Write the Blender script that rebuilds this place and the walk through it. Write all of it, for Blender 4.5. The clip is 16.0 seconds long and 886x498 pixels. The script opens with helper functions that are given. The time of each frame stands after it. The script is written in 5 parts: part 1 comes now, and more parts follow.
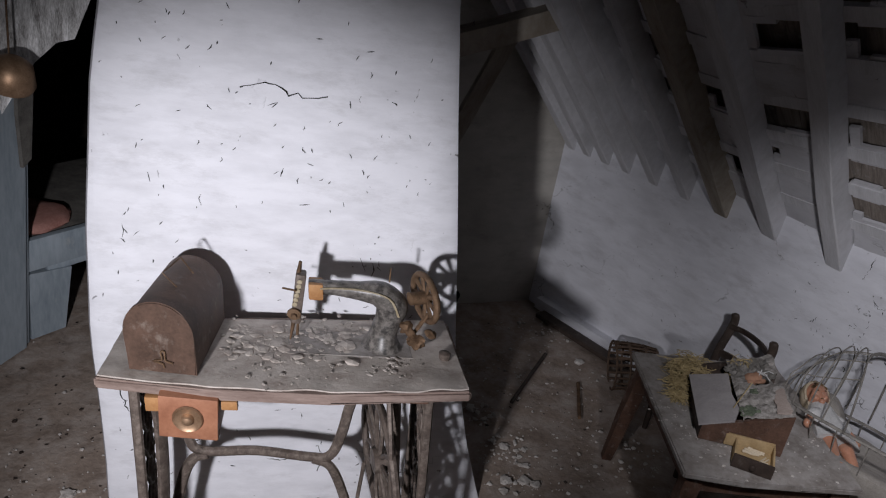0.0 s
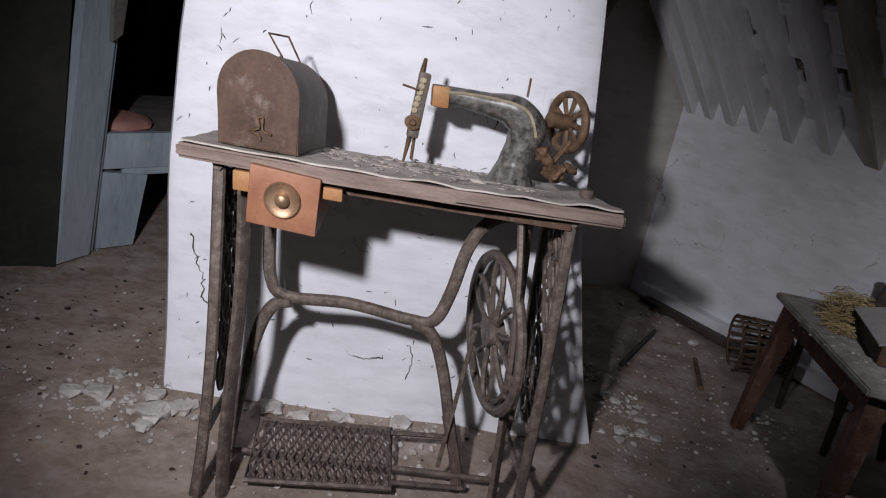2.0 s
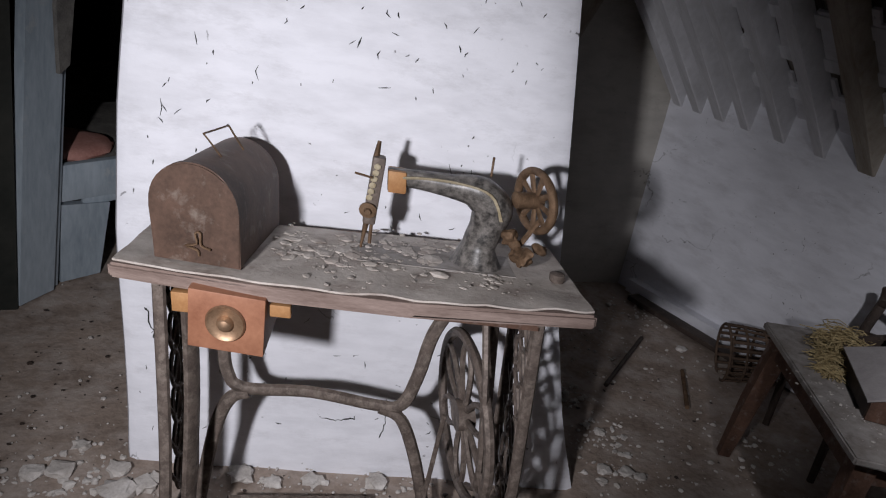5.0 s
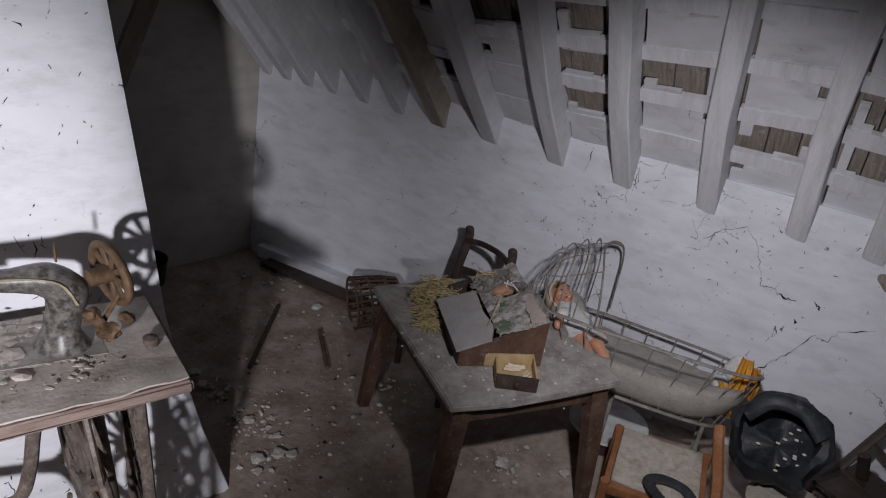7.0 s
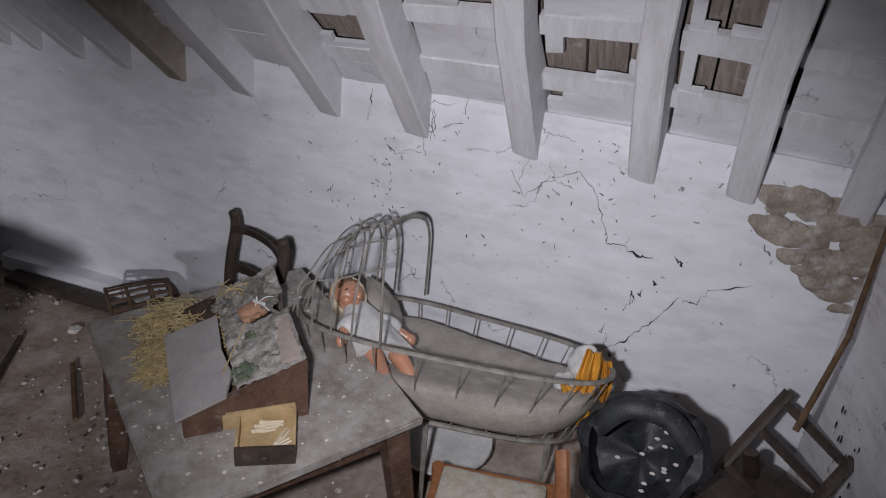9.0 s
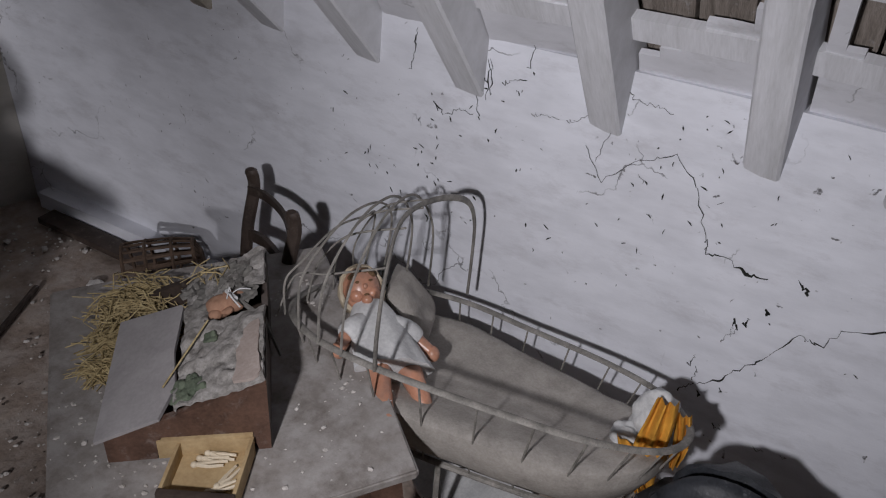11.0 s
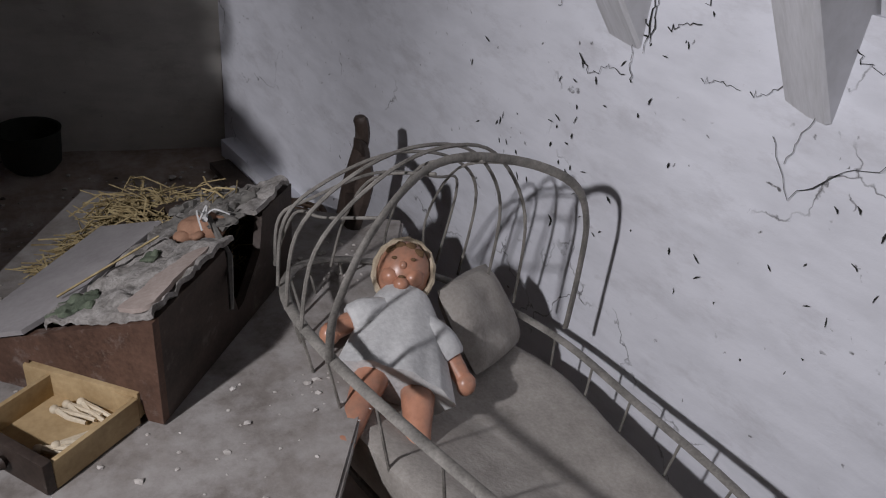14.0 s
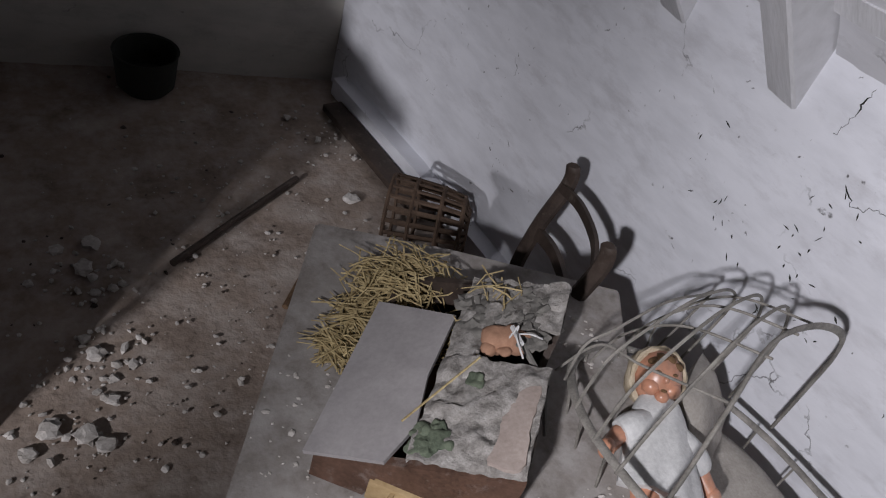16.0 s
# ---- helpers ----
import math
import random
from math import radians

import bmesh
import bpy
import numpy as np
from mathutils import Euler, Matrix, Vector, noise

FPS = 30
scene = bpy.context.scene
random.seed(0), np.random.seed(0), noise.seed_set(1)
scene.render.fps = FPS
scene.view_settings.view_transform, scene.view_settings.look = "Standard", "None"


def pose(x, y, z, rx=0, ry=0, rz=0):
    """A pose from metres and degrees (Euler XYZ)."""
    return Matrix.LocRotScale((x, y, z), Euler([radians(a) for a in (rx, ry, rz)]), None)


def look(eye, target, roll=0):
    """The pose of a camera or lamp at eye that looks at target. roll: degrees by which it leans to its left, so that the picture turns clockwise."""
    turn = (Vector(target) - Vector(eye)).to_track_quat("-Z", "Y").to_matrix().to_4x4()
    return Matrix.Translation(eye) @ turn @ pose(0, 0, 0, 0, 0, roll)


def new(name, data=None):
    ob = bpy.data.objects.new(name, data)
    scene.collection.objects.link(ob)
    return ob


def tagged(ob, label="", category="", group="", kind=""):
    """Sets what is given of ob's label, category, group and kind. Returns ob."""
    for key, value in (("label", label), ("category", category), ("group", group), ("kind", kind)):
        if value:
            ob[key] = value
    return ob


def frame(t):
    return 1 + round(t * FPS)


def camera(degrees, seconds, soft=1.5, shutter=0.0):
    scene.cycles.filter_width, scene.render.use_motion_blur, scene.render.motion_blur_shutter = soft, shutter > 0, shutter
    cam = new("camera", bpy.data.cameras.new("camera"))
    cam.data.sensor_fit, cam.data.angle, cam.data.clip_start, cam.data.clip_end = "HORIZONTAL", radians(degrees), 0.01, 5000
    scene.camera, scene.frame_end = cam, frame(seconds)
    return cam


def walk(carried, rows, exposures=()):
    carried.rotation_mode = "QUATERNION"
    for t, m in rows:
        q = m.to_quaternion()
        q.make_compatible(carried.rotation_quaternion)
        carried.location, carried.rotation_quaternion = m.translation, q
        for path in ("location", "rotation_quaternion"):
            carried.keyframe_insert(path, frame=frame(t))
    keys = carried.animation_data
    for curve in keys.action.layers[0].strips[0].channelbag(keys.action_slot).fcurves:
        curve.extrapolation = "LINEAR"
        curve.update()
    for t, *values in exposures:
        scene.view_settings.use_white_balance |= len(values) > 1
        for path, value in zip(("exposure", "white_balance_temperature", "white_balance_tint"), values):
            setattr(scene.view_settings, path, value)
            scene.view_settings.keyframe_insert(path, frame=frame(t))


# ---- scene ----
cam = camera(57.0, 16.0, soft=1.15)
PATH = [
    (0, (3.614, 4.008, 1.914), (4.724, 5.459, 1.099), 10.0),
    (0.5, (3.541, 4.118, 1.826), (4.644, 5.602, 1.065), 12.6),
    (1, (3.654, 4.132, 1.692), (4.63, 5.707, 0.938), 14.2),
    (1.5, (3.675, 4.126, 1.416), (4.651, 5.736, 0.742), 13.6),
    (2, (3.621, 4.113, 1.148), (4.63, 5.732, 0.548), 12.2),
    (2.5, (3.633, 4.106, 1.157), (4.634, 5.727, 0.55), 11.4),
    (3, (3.623, 4.123, 1.175), (4.623, 5.739, 0.55), 11.5),
    (5.3, (3.749, 4.339, 1.466), (4.771, 5.857, 0.659), 11.0),
    (5.5, (3.689, 4.373, 1.486), (4.786, 5.831, 0.666), 13.2),
    (6, (3.763, 4.419, 1.636), (5.0, 5.739, 0.783), 11.6),
    (6.5, (3.798, 4.326, 1.82), (5.189, 5.469, 0.948), 9.3),
    (7, (3.855, 4.233, 1.765), (5.411, 5.161, 0.919), 9.5),
    (7.5, (4.035, 4.106, 1.714), (5.689, 4.838, 0.86), 7.8),
    (8, (4.258, 4.074, 1.709), (5.885, 4.813, 0.812), 6.1),
    (8.5, (4.473, 4.155, 1.684), (6.058, 4.896, 0.714), 4.7),
    (8.7, (4.57, 4.213, 1.683), (6.157, 4.916, 0.691), 4.7),
    (10.8, (5.181, 4.258, 1.579), (6.525, 5.166, 0.409), 3.0),
    (11, (5.196, 4.268, 1.529), (6.551, 5.202, 0.392), 4.2),
    (11.5, (5.286, 4.417, 1.446), (6.643, 5.337, 0.3), 8.0),
    (12, (5.325, 4.513, 1.381), (6.684, 5.454, 0.255), 12.0),
    (12.5, (5.551, 4.439, 1.376), (6.656, 5.609, 0.189), 6.6),
    (13, (5.669, 4.352, 1.256), (6.691, 5.654, 0.133), 6.6),
    (13.5, (5.713, 4.273, 1.17), (6.664, 5.68, 0.114), 5.5),
    (14, (5.695, 4.248, 1.166), (6.59, 5.715, 0.141), 5.9),
    (14.5, (5.637, 4.301, 1.244), (6.485, 5.751, 0.159), 7.7),
    (15, (5.527, 4.416, 1.333), (6.393, 5.803, 0.18), 10.2),
    (15.5, (5.383, 4.538, 1.375), (6.324, 5.817, 0.159), 15.0),
    (16, (5.298, 4.667, 1.426), (6.256, 5.84, 0.119), 18.2),
]
EXPOSURES = [(0, 0.05), (1.0, -0.05), (2.0, 0.1), (3.0, 0.08), (5.5, 0.0), (6.5, -0.05), (7.0, 0.25), (8.0, 0.78), (8.7, 0.74), (11.0, 0.55), (13.0, 0.62), (14.5, 0.66), (15.5, 0.86), (16.0, 0.98)]
walk(cam, [(t, look(eye, target, roll)) for t, eye, target, roll in PATH], EXPOSURES)

# ---- light: one carried torch as two fixed spots, and a trace of night sky ----
world = bpy.data.worlds.new("night")
scene.world = world
world.use_nodes = True
world.node_tree.nodes["Background"].inputs[0].default_value = (0.6, 0.7, 1.0, 1)
world.node_tree.nodes["Background"].inputs[1].default_value = 0.004


def torch(name, eye, target, watts, cone, blend, size=0.03):
    data = bpy.data.lights.new(name, "SPOT")
    data.energy, data.spot_size, data.spot_blend, data.shadow_soft_size = watts, radians(cone), blend, size
    data.color = (0.965, 0.945, 1.0)
    ob = new(name, data)
    ob.matrix_world = look(eye, target)
    return ob


# stand-ins for the moving torch, one per half of the walk, both always on
torch("carried_torch_at_sewing_table", (3.25, 4.30, 1.40), (4.33, 5.80, 0.70), 165, 62, 0.9, 0.04)
torch("carried_torch_at_child_table", (4.80, 4.42, 1.52), (6.38, 4.84, 0.56), 60, 74, 1.0)


# ---- materials ----
def shader(name):
    m = bpy.data.materials.new(name)
    m.use_nodes = True
    t = m.node_tree
    b = t.nodes["Principled BSDF"]
    pos = t.nodes.new("ShaderNodeNewGeometry").outputs["Position"]
    return m, t, b, pos


def noise_of(t, pos, scale, detail=6, rough=0.6, stretch=None):
    n = t.nodes.new("ShaderNodeTexNoise")
    n.inputs["Scale"].default_value, n.inputs["Detail"].default_value, n.inputs["Roughness"].default_value = scale, detail, rough
    if stretch:
        mp = t.nodes.new("ShaderNodeMapping")
        mp.inputs["Scale"].default_value = stretch
        t.links.new(pos, mp.inputs["Vector"])
        pos = mp.outputs["Vector"]
    t.links.new(pos, n.inputs["Vector"])
    return n.outputs["Fac"]


def ramp(t, fac, stops):
    r = t.nodes.new("ShaderNodeValToRGB")
    while len(r.color_ramp.elements) < len(stops):
        r.color_ramp.elements.new(0.5)
    for e, (p, c) in zip(r.color_ramp.elements, stops):
        e.position, e.color = p, (*c, 1) if len(c) == 3 else c
    t.links.new(fac, r.inputs["Fac"])
    return r.outputs["Color"]


def mixed(t, fac, a, b):
    n = t.nodes.new("ShaderNodeMix")
    n.data_type = "RGBA"
    t.links.new(fac, n.inputs[0])
    for s, v in ((n.inputs[6], a), (n.inputs[7], b)):
        if isinstance(v, tuple):
            s.default_value = (*v, 1)
        else:
            t.links.new(v, s)
    return n.outputs[2]


def times(t, a, b, op="MULTIPLY"):
    n = t.nodes.new("ShaderNodeMath")
    n.operation = op
    for s, v in ((n.inputs[0], a), (n.inputs[1], b)):
        if isinstance(v, (int, float)):
            s.default_value = v
        else:
            t.links.new(v, s)
    return n.outputs[0]


def bump(t, b, height, strength, dist):
    n = t.nodes.new("ShaderNodeBump")
    n.inputs["Strength"].default_value, n.inputs["Distance"].default_value = strength, dist
    t.links.new(height, n.inputs["Height"])
    t.links.new(n.outputs["Normal"], b.inputs["Normal"])


def surface(name, dark, light, scale=12, rough=0.8, relief=0.4, dist=0.003, metal=0.0, dust=None, dusty=0.5, stretch=None, spec=0.3):
    """Two-scale mottled surface; dust lies over it in patches where given."""
    m, t, b, pos = shader(name)
    big, fine = noise_of(t, pos, scale, 5, 0.6, stretch), noise_of(t, pos, scale * 9, 4, 0.6, stretch)
    both = times(t, times(t, big, 0.65), times(t, fine, 0.35), "ADD")
    col = ramp(t, both, [(0.32, dark), (0.68, light)])
    if dust:
        mask = ramp(t, noise_of(t, pos, scale * 1.7, 7, 0.7), [(dusty - 0.12, (0, 0, 0)), (dusty + 0.12, (1, 1, 1))])
        col = mixed(t, mask, col, dust)
    t.links.new(col, b.inputs["Base Color"])
    b.inputs["Roughness"].default_value, b.inputs["Metallic"].default_value = rough, metal
    b.inputs["Specular IOR Level"].default_value = spec
    bump(t, b, both, relief, dist)
    return m


def plaster(name, base, grime, crack_amount=0.5, streak=0.5, flecks=0.5):
    m, t, b, pos = shader(name)
    brush = noise_of(t, pos, 7, 6, 0.6, (1, 1, 3.2))
    soft = noise_of(t, pos, 2.3, 5, 0.55)
    fine = noise_of(t, pos, 60, 4, 0.7)
    col = ramp(t, brush, [(0.3, tuple(c * 0.86 for c in base)), (0.6, base)])
    col = mixed(t, ramp(t, soft, [(0.5, (0, 0, 0)), (0.85, (streak,) * 3)]), col, grime)
    # hairline cracks in patches
    wob = t.nodes.new("ShaderNodeTexNoise")
    wob.inputs["Scale"].default_value, wob.inputs["Detail"].default_value = 9, 8
    t.links.new(pos, wob.inputs["Vector"])
    shift = t.nodes.new("ShaderNodeVectorMath")
    shift.operation = "MULTIPLY_ADD"
    t.links.new(wob.outputs["Color"], shift.inputs[0])
    shift.inputs[1].default_value = (0.22, 0.22, 0.22)
    t.links.new(pos, shift.inputs[2])
    vor = t.nodes.new("ShaderNodeTexVoronoi")
    vor.feature = "DISTANCE_TO_EDGE"
    vor.inputs["Scale"].default_value = 2.6
    t.links.new(shift.outputs[0], vor.inputs["Vector"])
    line = ramp(t, vor.outputs["Distance"], [(0.001, (1, 1, 1)), (0.007, (0, 0, 0))])
    patch = ramp(t, noise_of(t, pos, 4.2, 4, 0.6), [(0.63 - 0.12 * crack_amount, (0, 0, 0)), (0.72 - 0.12 * crack_amount, (1, 1, 1))])
    crack = times(t, line, patch)
    # small dark flecks and scuffs
    fleck = t.nodes.new("ShaderNodeTexVoronoi")
    fleck.inputs["Scale"].default_value = 17
    t.links.new(shift.outputs[0], fleck.inputs["Vector"])
    spot = ramp(t, fleck.outputs["Distance"], [(0.05, (1, 1, 1)), (0.10, (0, 0, 0))])
    some = ramp(t, noise_of(t, pos, 6.0, 3, 0.6), [(0.60 - 0.12 * flecks, (0, 0, 0)), (0.66 - 0.12 * flecks, (1, 1, 1))])
    dash = t.nodes.new("ShaderNodeTexVoronoi")
    dash.inputs["Scale"].default_value = 30
    bend = t.nodes.new("ShaderNodeMapping")
    bend.inputs["Scale"].default_value = (1.0, 1.6, 0.55)
    bend.inputs["Rotation"].default_value = (0.5, 0.0, 0.2)
    t.links.new(shift.outputs[0], bend.inputs["Vector"])
    t.links.new(bend.outputs["Vector"], dash.inputs["Vector"])
    tick = ramp(t, dash.outputs["Distance"], [(0.06, (1, 1, 1)), (0.12, (0, 0, 0))])
    few = ramp(t, noise_of(t, pos, 3.4, 5, 0.7), [(0.61 - 0.10 * flecks, (0, 0, 0)), (0.65 - 0.10 * flecks, (1, 1, 1))])
    marks = times(t, times(t, spot, some), crack, "MAXIMUM")
    marks = times(t, marks, times(t, times(t, tick, few), 0.8), "MAXIMUM")
    smear = ramp(t, noise_of(t, pos, 5.5, 8, 0.72, (1, 1, 2.6)), [(0.52, (0, 0, 0)), (0.72, (0.55, 0.55, 0.55))])
    col = mixed(t, smear, col, grime)
    col = mixed(t, times(t, marks, 0.85), col, (0.05, 0.045, 0.04))
    t.links.new(col, b.inputs["Base Color"])
    b.inputs["Roughness"].default_value, b.inputs["Specular IOR Level"].default_value = 0.85, 0.2
    h = times(t, times(t, times(t, brush, 0.7), times(t, fine, 0.25), "ADD"), times(t, marks, 0.5), "SUBTRACT")
    bump(t, b, h, 0.35, 0.006)
    return m


PLASTER = plaster("limewashed_plaster", (0.76, 0.77, 0.82), (0.45, 0.44, 0.46), 0.7, 0.3, 0.75)
PLASTER_GABLE = plaster("mould_stained_plaster", (0.68, 0.68, 0.70), (0.22, 0.20, 0.18), 1.0, 0.7, 1.7)
PLASTER_CHIMNEY = plaster("limewashed_chimney", (0.82, 0.83, 0.88), (0.52, 0.52, 0.54), 0.35, 0.3, 0.5)
PLASTER_ROOF = plaster("limewashed_roof", (0.66, 0.66, 0.69), (0.3, 0.29, 0.28), 0.6, 0.6)
# plaster lowered in tone, so the torch's falloff sits in the colour
PLASTER_FAR = plaster("dimmed_plaster", (0.48, 0.46, 0.42), (0.25, 0.23, 0.2), 0.3, 0.8)
EARTH = surface("dusty_earth", (0.17, 0.13, 0.105), (0.40, 0.325, 0.27), 5, 0.95, 0.9, 0.012, dust=(0.43, 0.375, 0.335), dusty=0.56)
DULL_RUBBLE = surface("dusty_crumbs", (0.24, 0.21, 0.185), (0.52, 0.48, 0.44), 16, 0.95, 0.6, 0.006)
RUBBLE = surface("plaster_rubble", (0.32, 0.29, 0.26), (0.66, 0.63, 0.60), 16, 0.95, 0.6, 0.006)
BOARD = surface("weathered_roof_board", (0.15, 0.125, 0.105), (0.40, 0.35, 0.31), 14, 0.9, 0.8, 0.006, dust=(0.55, 0.55, 0.56), dusty=0.68, stretch=(0.7, 7, 0.7))
RAFTER = surface("limewashed_rafter", (0.52, 0.52, 0.53), (0.75, 0.75, 0.78), 9, 0.85, 0.6, 0.004, stretch=(0.4, 3, 0.4))
BARE_RAFTER = surface("bare_rafter", (0.25, 0.21, 0.16), (0.48, 0.44, 0.38), 9, 0.85, 0.6, 0.004, stretch=(0.4, 3, 0.4))
WOOD = surface("brown_painted_wood", (0.05, 0.028, 0.02), (0.15, 0.085, 0.06), 18, 0.6, 0.4, 0.002, dust=(0.24, 0.20, 0.18), dusty=0.66)
DUSTY_TOP = surface("dust_covered_wood", (0.15, 0.13, 0.115), (0.31, 0.285, 0.265), 10, 0.95, 0.6, 0.003, dust=(0.36, 0.34, 0.325), dusty=0.52)
VENEER = surface("lifting_table_veneer", (0.24, 0.20, 0.175), (0.45, 0.40, 0.36), 9, 0.9, 0.8, 0.005, dust=(0.50, 0.46, 0.42), dusty=0.48)
EDGE = surface("table_edge_wood", (0.13, 0.09, 0.075), (0.30, 0.23, 0.20), 16, 0.75, 0.5, 0.003, stretch=(0.5, 0.5, 4))
DRAWER_WOOD = surface("reddish_drawer_wood", (0.22, 0.09, 0.05), (0.36, 0.17, 0.10), 14, 0.55, 0.3, 0.002)
PALE_WOOD = surface("pale_box_wood", (0.32, 0.22, 0.11), (0.52, 0.39, 0.22), 16, 0.75, 0.3, 0.002)
DARK_WOOD = surface("dark_stained_wood", (0.025, 0.018, 0.015), (0.075, 0.055, 0.045), 18, 0.55, 0.3, 0.002, dust=(0.16, 0.14, 0.12), dusty=0.7)
IRON = surface("dusty_cast_iron", (0.055, 0.043, 0.036), (0.17, 0.135, 0.115), 30, 0.6, 0.5, 0.002, metal=0.15, dust=(0.25, 0.21, 0.18), dusty=0.6)
RUST = surface("rusted_iron", (0.06, 0.035, 0.02), (0.22, 0.14, 0.085), 40, 0.75, 0.6, 0.002, metal=0.3)
TIN = surface("rusty_tin", (0.055, 0.035, 0.026), (0.14, 0.085, 0.062), 14, 0.6, 0.4, 0.002, metal=0.25, dust=(0.24, 0.20, 0.17), dusty=0.68)
ENAMEL = surface("worn_black_enamel", (0.012, 0.012, 0.013), (0.05, 0.045, 0.04), 30, 0.4, 0.3, 0.001, dust=(0.20, 0.185, 0.17), dusty=0.52, spec=0.5)
GILT = surface("dusty_gilt_paint", (0.22, 0.17, 0.09), (0.45, 0.40, 0.30), 60, 0.6, 0.4, 0.001)
BRASS = surface("tarnished_brass", (0.20, 0.12, 0.07), (0.42, 0.28, 0.18), 30, 0.45, 0.3, 0.001, metal=0.6)
ORANGE = surface("orange_primer", (0.28, 0.13, 0.05), (0.42, 0.23, 0.10), 25, 0.6, 0.3, 0.001)
WICKER_IRON = surface("grey_painted_wire", (0.10, 0.095, 0.085), (0.33, 0.31, 0.28), 30, 0.65, 0.4, 0.001)
LINEN = surface("grey_mattress_ticking", (0.25, 0.23, 0.205), (0.44, 0.41, 0.375), 22, 0.95, 0.6, 0.004)
WHITE_CLOTH = surface("white_cotton", (0.40, 0.40, 0.40), (0.70, 0.70, 0.69), 16, 0.9, 0.6, 0.004)
GREY_CLOTH = surface("grey_felt", (0.09, 0.085, 0.08), (0.22, 0.21, 0.19), 20, 0.95, 0.6, 0.004)
OCHRE = surface("ochre_cotton", (0.42, 0.19, 0.02), (0.66, 0.33, 0.05), 16, 0.9, 0.5, 0.004)
SKIN = surface("glazed_composition", (0.36, 0.16, 0.10), (0.56, 0.28, 0.18), 16, 0.34, 0.2, 0.001, dust=(0.30, 0.18, 0.13), dusty=0.58, spec=0.5)
DOLL_HAIR = surface("brown_doll_hair", (0.07, 0.04, 0.02), (0.20, 0.12, 0.06), 60, 0.8, 0.6, 0.002)
BONNET = surface("yellowed_lace", (0.34, 0.27, 0.18), (0.58, 0.50, 0.38), 40, 0.9, 0.6, 0.003)
STRAW = surface("dry_straw", (0.20, 0.14, 0.06), (0.60, 0.49, 0.27), 90, 0.8, 0.2, 0.001)
LEATHER = surface("black_leather", (0.008, 0.009, 0.011), (0.04, 0.043, 0.05), 18, 0.5, 0.5, 0.004, dust=(0.2, 0.2, 0.21), dusty=0.72)
BLUE_PAINT = surface("blue_grey_paint", (0.22, 0.27, 0.31), (0.42, 0.48, 0.53), 5, 0.6, 0.4, 0.003, stretch=(1.5, 1.5, 0.4), dust=(0.5, 0.5, 0.48), dusty=0.72)
PINK = surface("pink_blanket", (0.35, 0.15, 0.12), (0.6, 0.33, 0.28), 14, 0.95, 0.5, 0.004)
# near-black: painted darkness on unlit walls, own colour of cracks, mould and pot
SHADE_AND_MARK_BLACK = surface("unlit_wall_and_mark_black", (0.012, 0.014, 0.012), (0.035, 0.035, 0.03), 4, 0.9, 0.4, 0.004)
BARK = surface("peeling_limewash_laths", (0.10, 0.09, 0.08), (0.95, 0.95, 0.95), 12, 0.9, 0.9, 0.012, stretch=(3.4, 1, 0.9))
PAPER = surface("dusty_card", (0.26, 0.245, 0.245), (0.37, 0.35, 0.35), 16, 0.9, 0.3, 0.001)
GREEN = surface("mouldy_green_rag", (0.05, 0.065, 0.045), (0.15, 0.175, 0.125), 30, 0.95, 0.6, 0.004)
BRICK = surface("crumbling_brick", (0.17, 0.14, 0.11), (0.42, 0.37, 0.31), 14, 0.95, 0.9, 0.01, dust=(0.5, 0.49, 0.48), dusty=0.6)
CANE = surface("brown_wicker", (0.05, 0.032, 0.022), (0.15, 0.10, 0.07), 40, 0.8, 0.5, 0.002)
CAKE = surface("caked_grey_dirt", (0.075, 0.068, 0.06), (0.30, 0.28, 0.26), 24, 0.95, 0.9, 0.006, dust=(0.40, 0.38, 0.36), dusty=0.53)
SEAT = surface("woven_straw_seat", (0.25, 0.21, 0.16), (0.46, 0.42, 0.35), 26, 0.9, 0.7, 0.004, dust=(0.46, 0.44, 0.41), dusty=0.55)


# ---- building helpers ----
def origin_of(ob):
    p = Vector((0, 0, 0))
    while ob:
        p += ob.location
        ob = ob.parent
    return p


def mesh_of(name, bm, materials, smooth=True):
    me = bpy.data.meshes.new(name)
    bmesh.ops.recalc_face_normals(bm, faces=bm.faces)
    bm.to_mesh(me)
    bm.free()
    for m in materials if isinstance(materials, (list, tuple)) else [materials]:
        me.materials.append(m)
    if smooth:
        me.polygons.foreach_set("use_smooth", [True] * len(me.polygons))
        me.set_sharp_from_angle(angle=radians(42))
    return me


PLACE = Matrix()  # where the cluster that is being built stands


def thing(name, base, label, category, group="", kind=""):
    ob = new(name)
    ob.empty_display_size = 0.05
    ob.location = PLACE @ Vector(base)
    return tagged(ob, label, category, group, kind)


def part(name, bm, material, parent, label="", m=None):
    """One mesh under a thing or a part; the bmesh is in world places, or in those of m."""
    if m is not None:
        bm.transform(m)
    bm.transform(PLACE)
    bm.transform(Matrix.Translation(-origin_of(parent)))
    ob = new(name, mesh_of(name, bm, material))
    ob.parent = parent
    return tagged(ob, label)


def solid(name, bm, material, label, category, group="", kind="", base=None):
    """A thing of one single mesh."""
    bm.transform(PLACE)
    if base is not None:
        base = PLACE @ Vector(base)
        bm.transform(Matrix.Translation(-Vector(base)))
    ob = new(name, mesh_of(name, bm, material))
    if base is not None:
        ob.location = base
    return tagged(ob, label, category, group, kind)


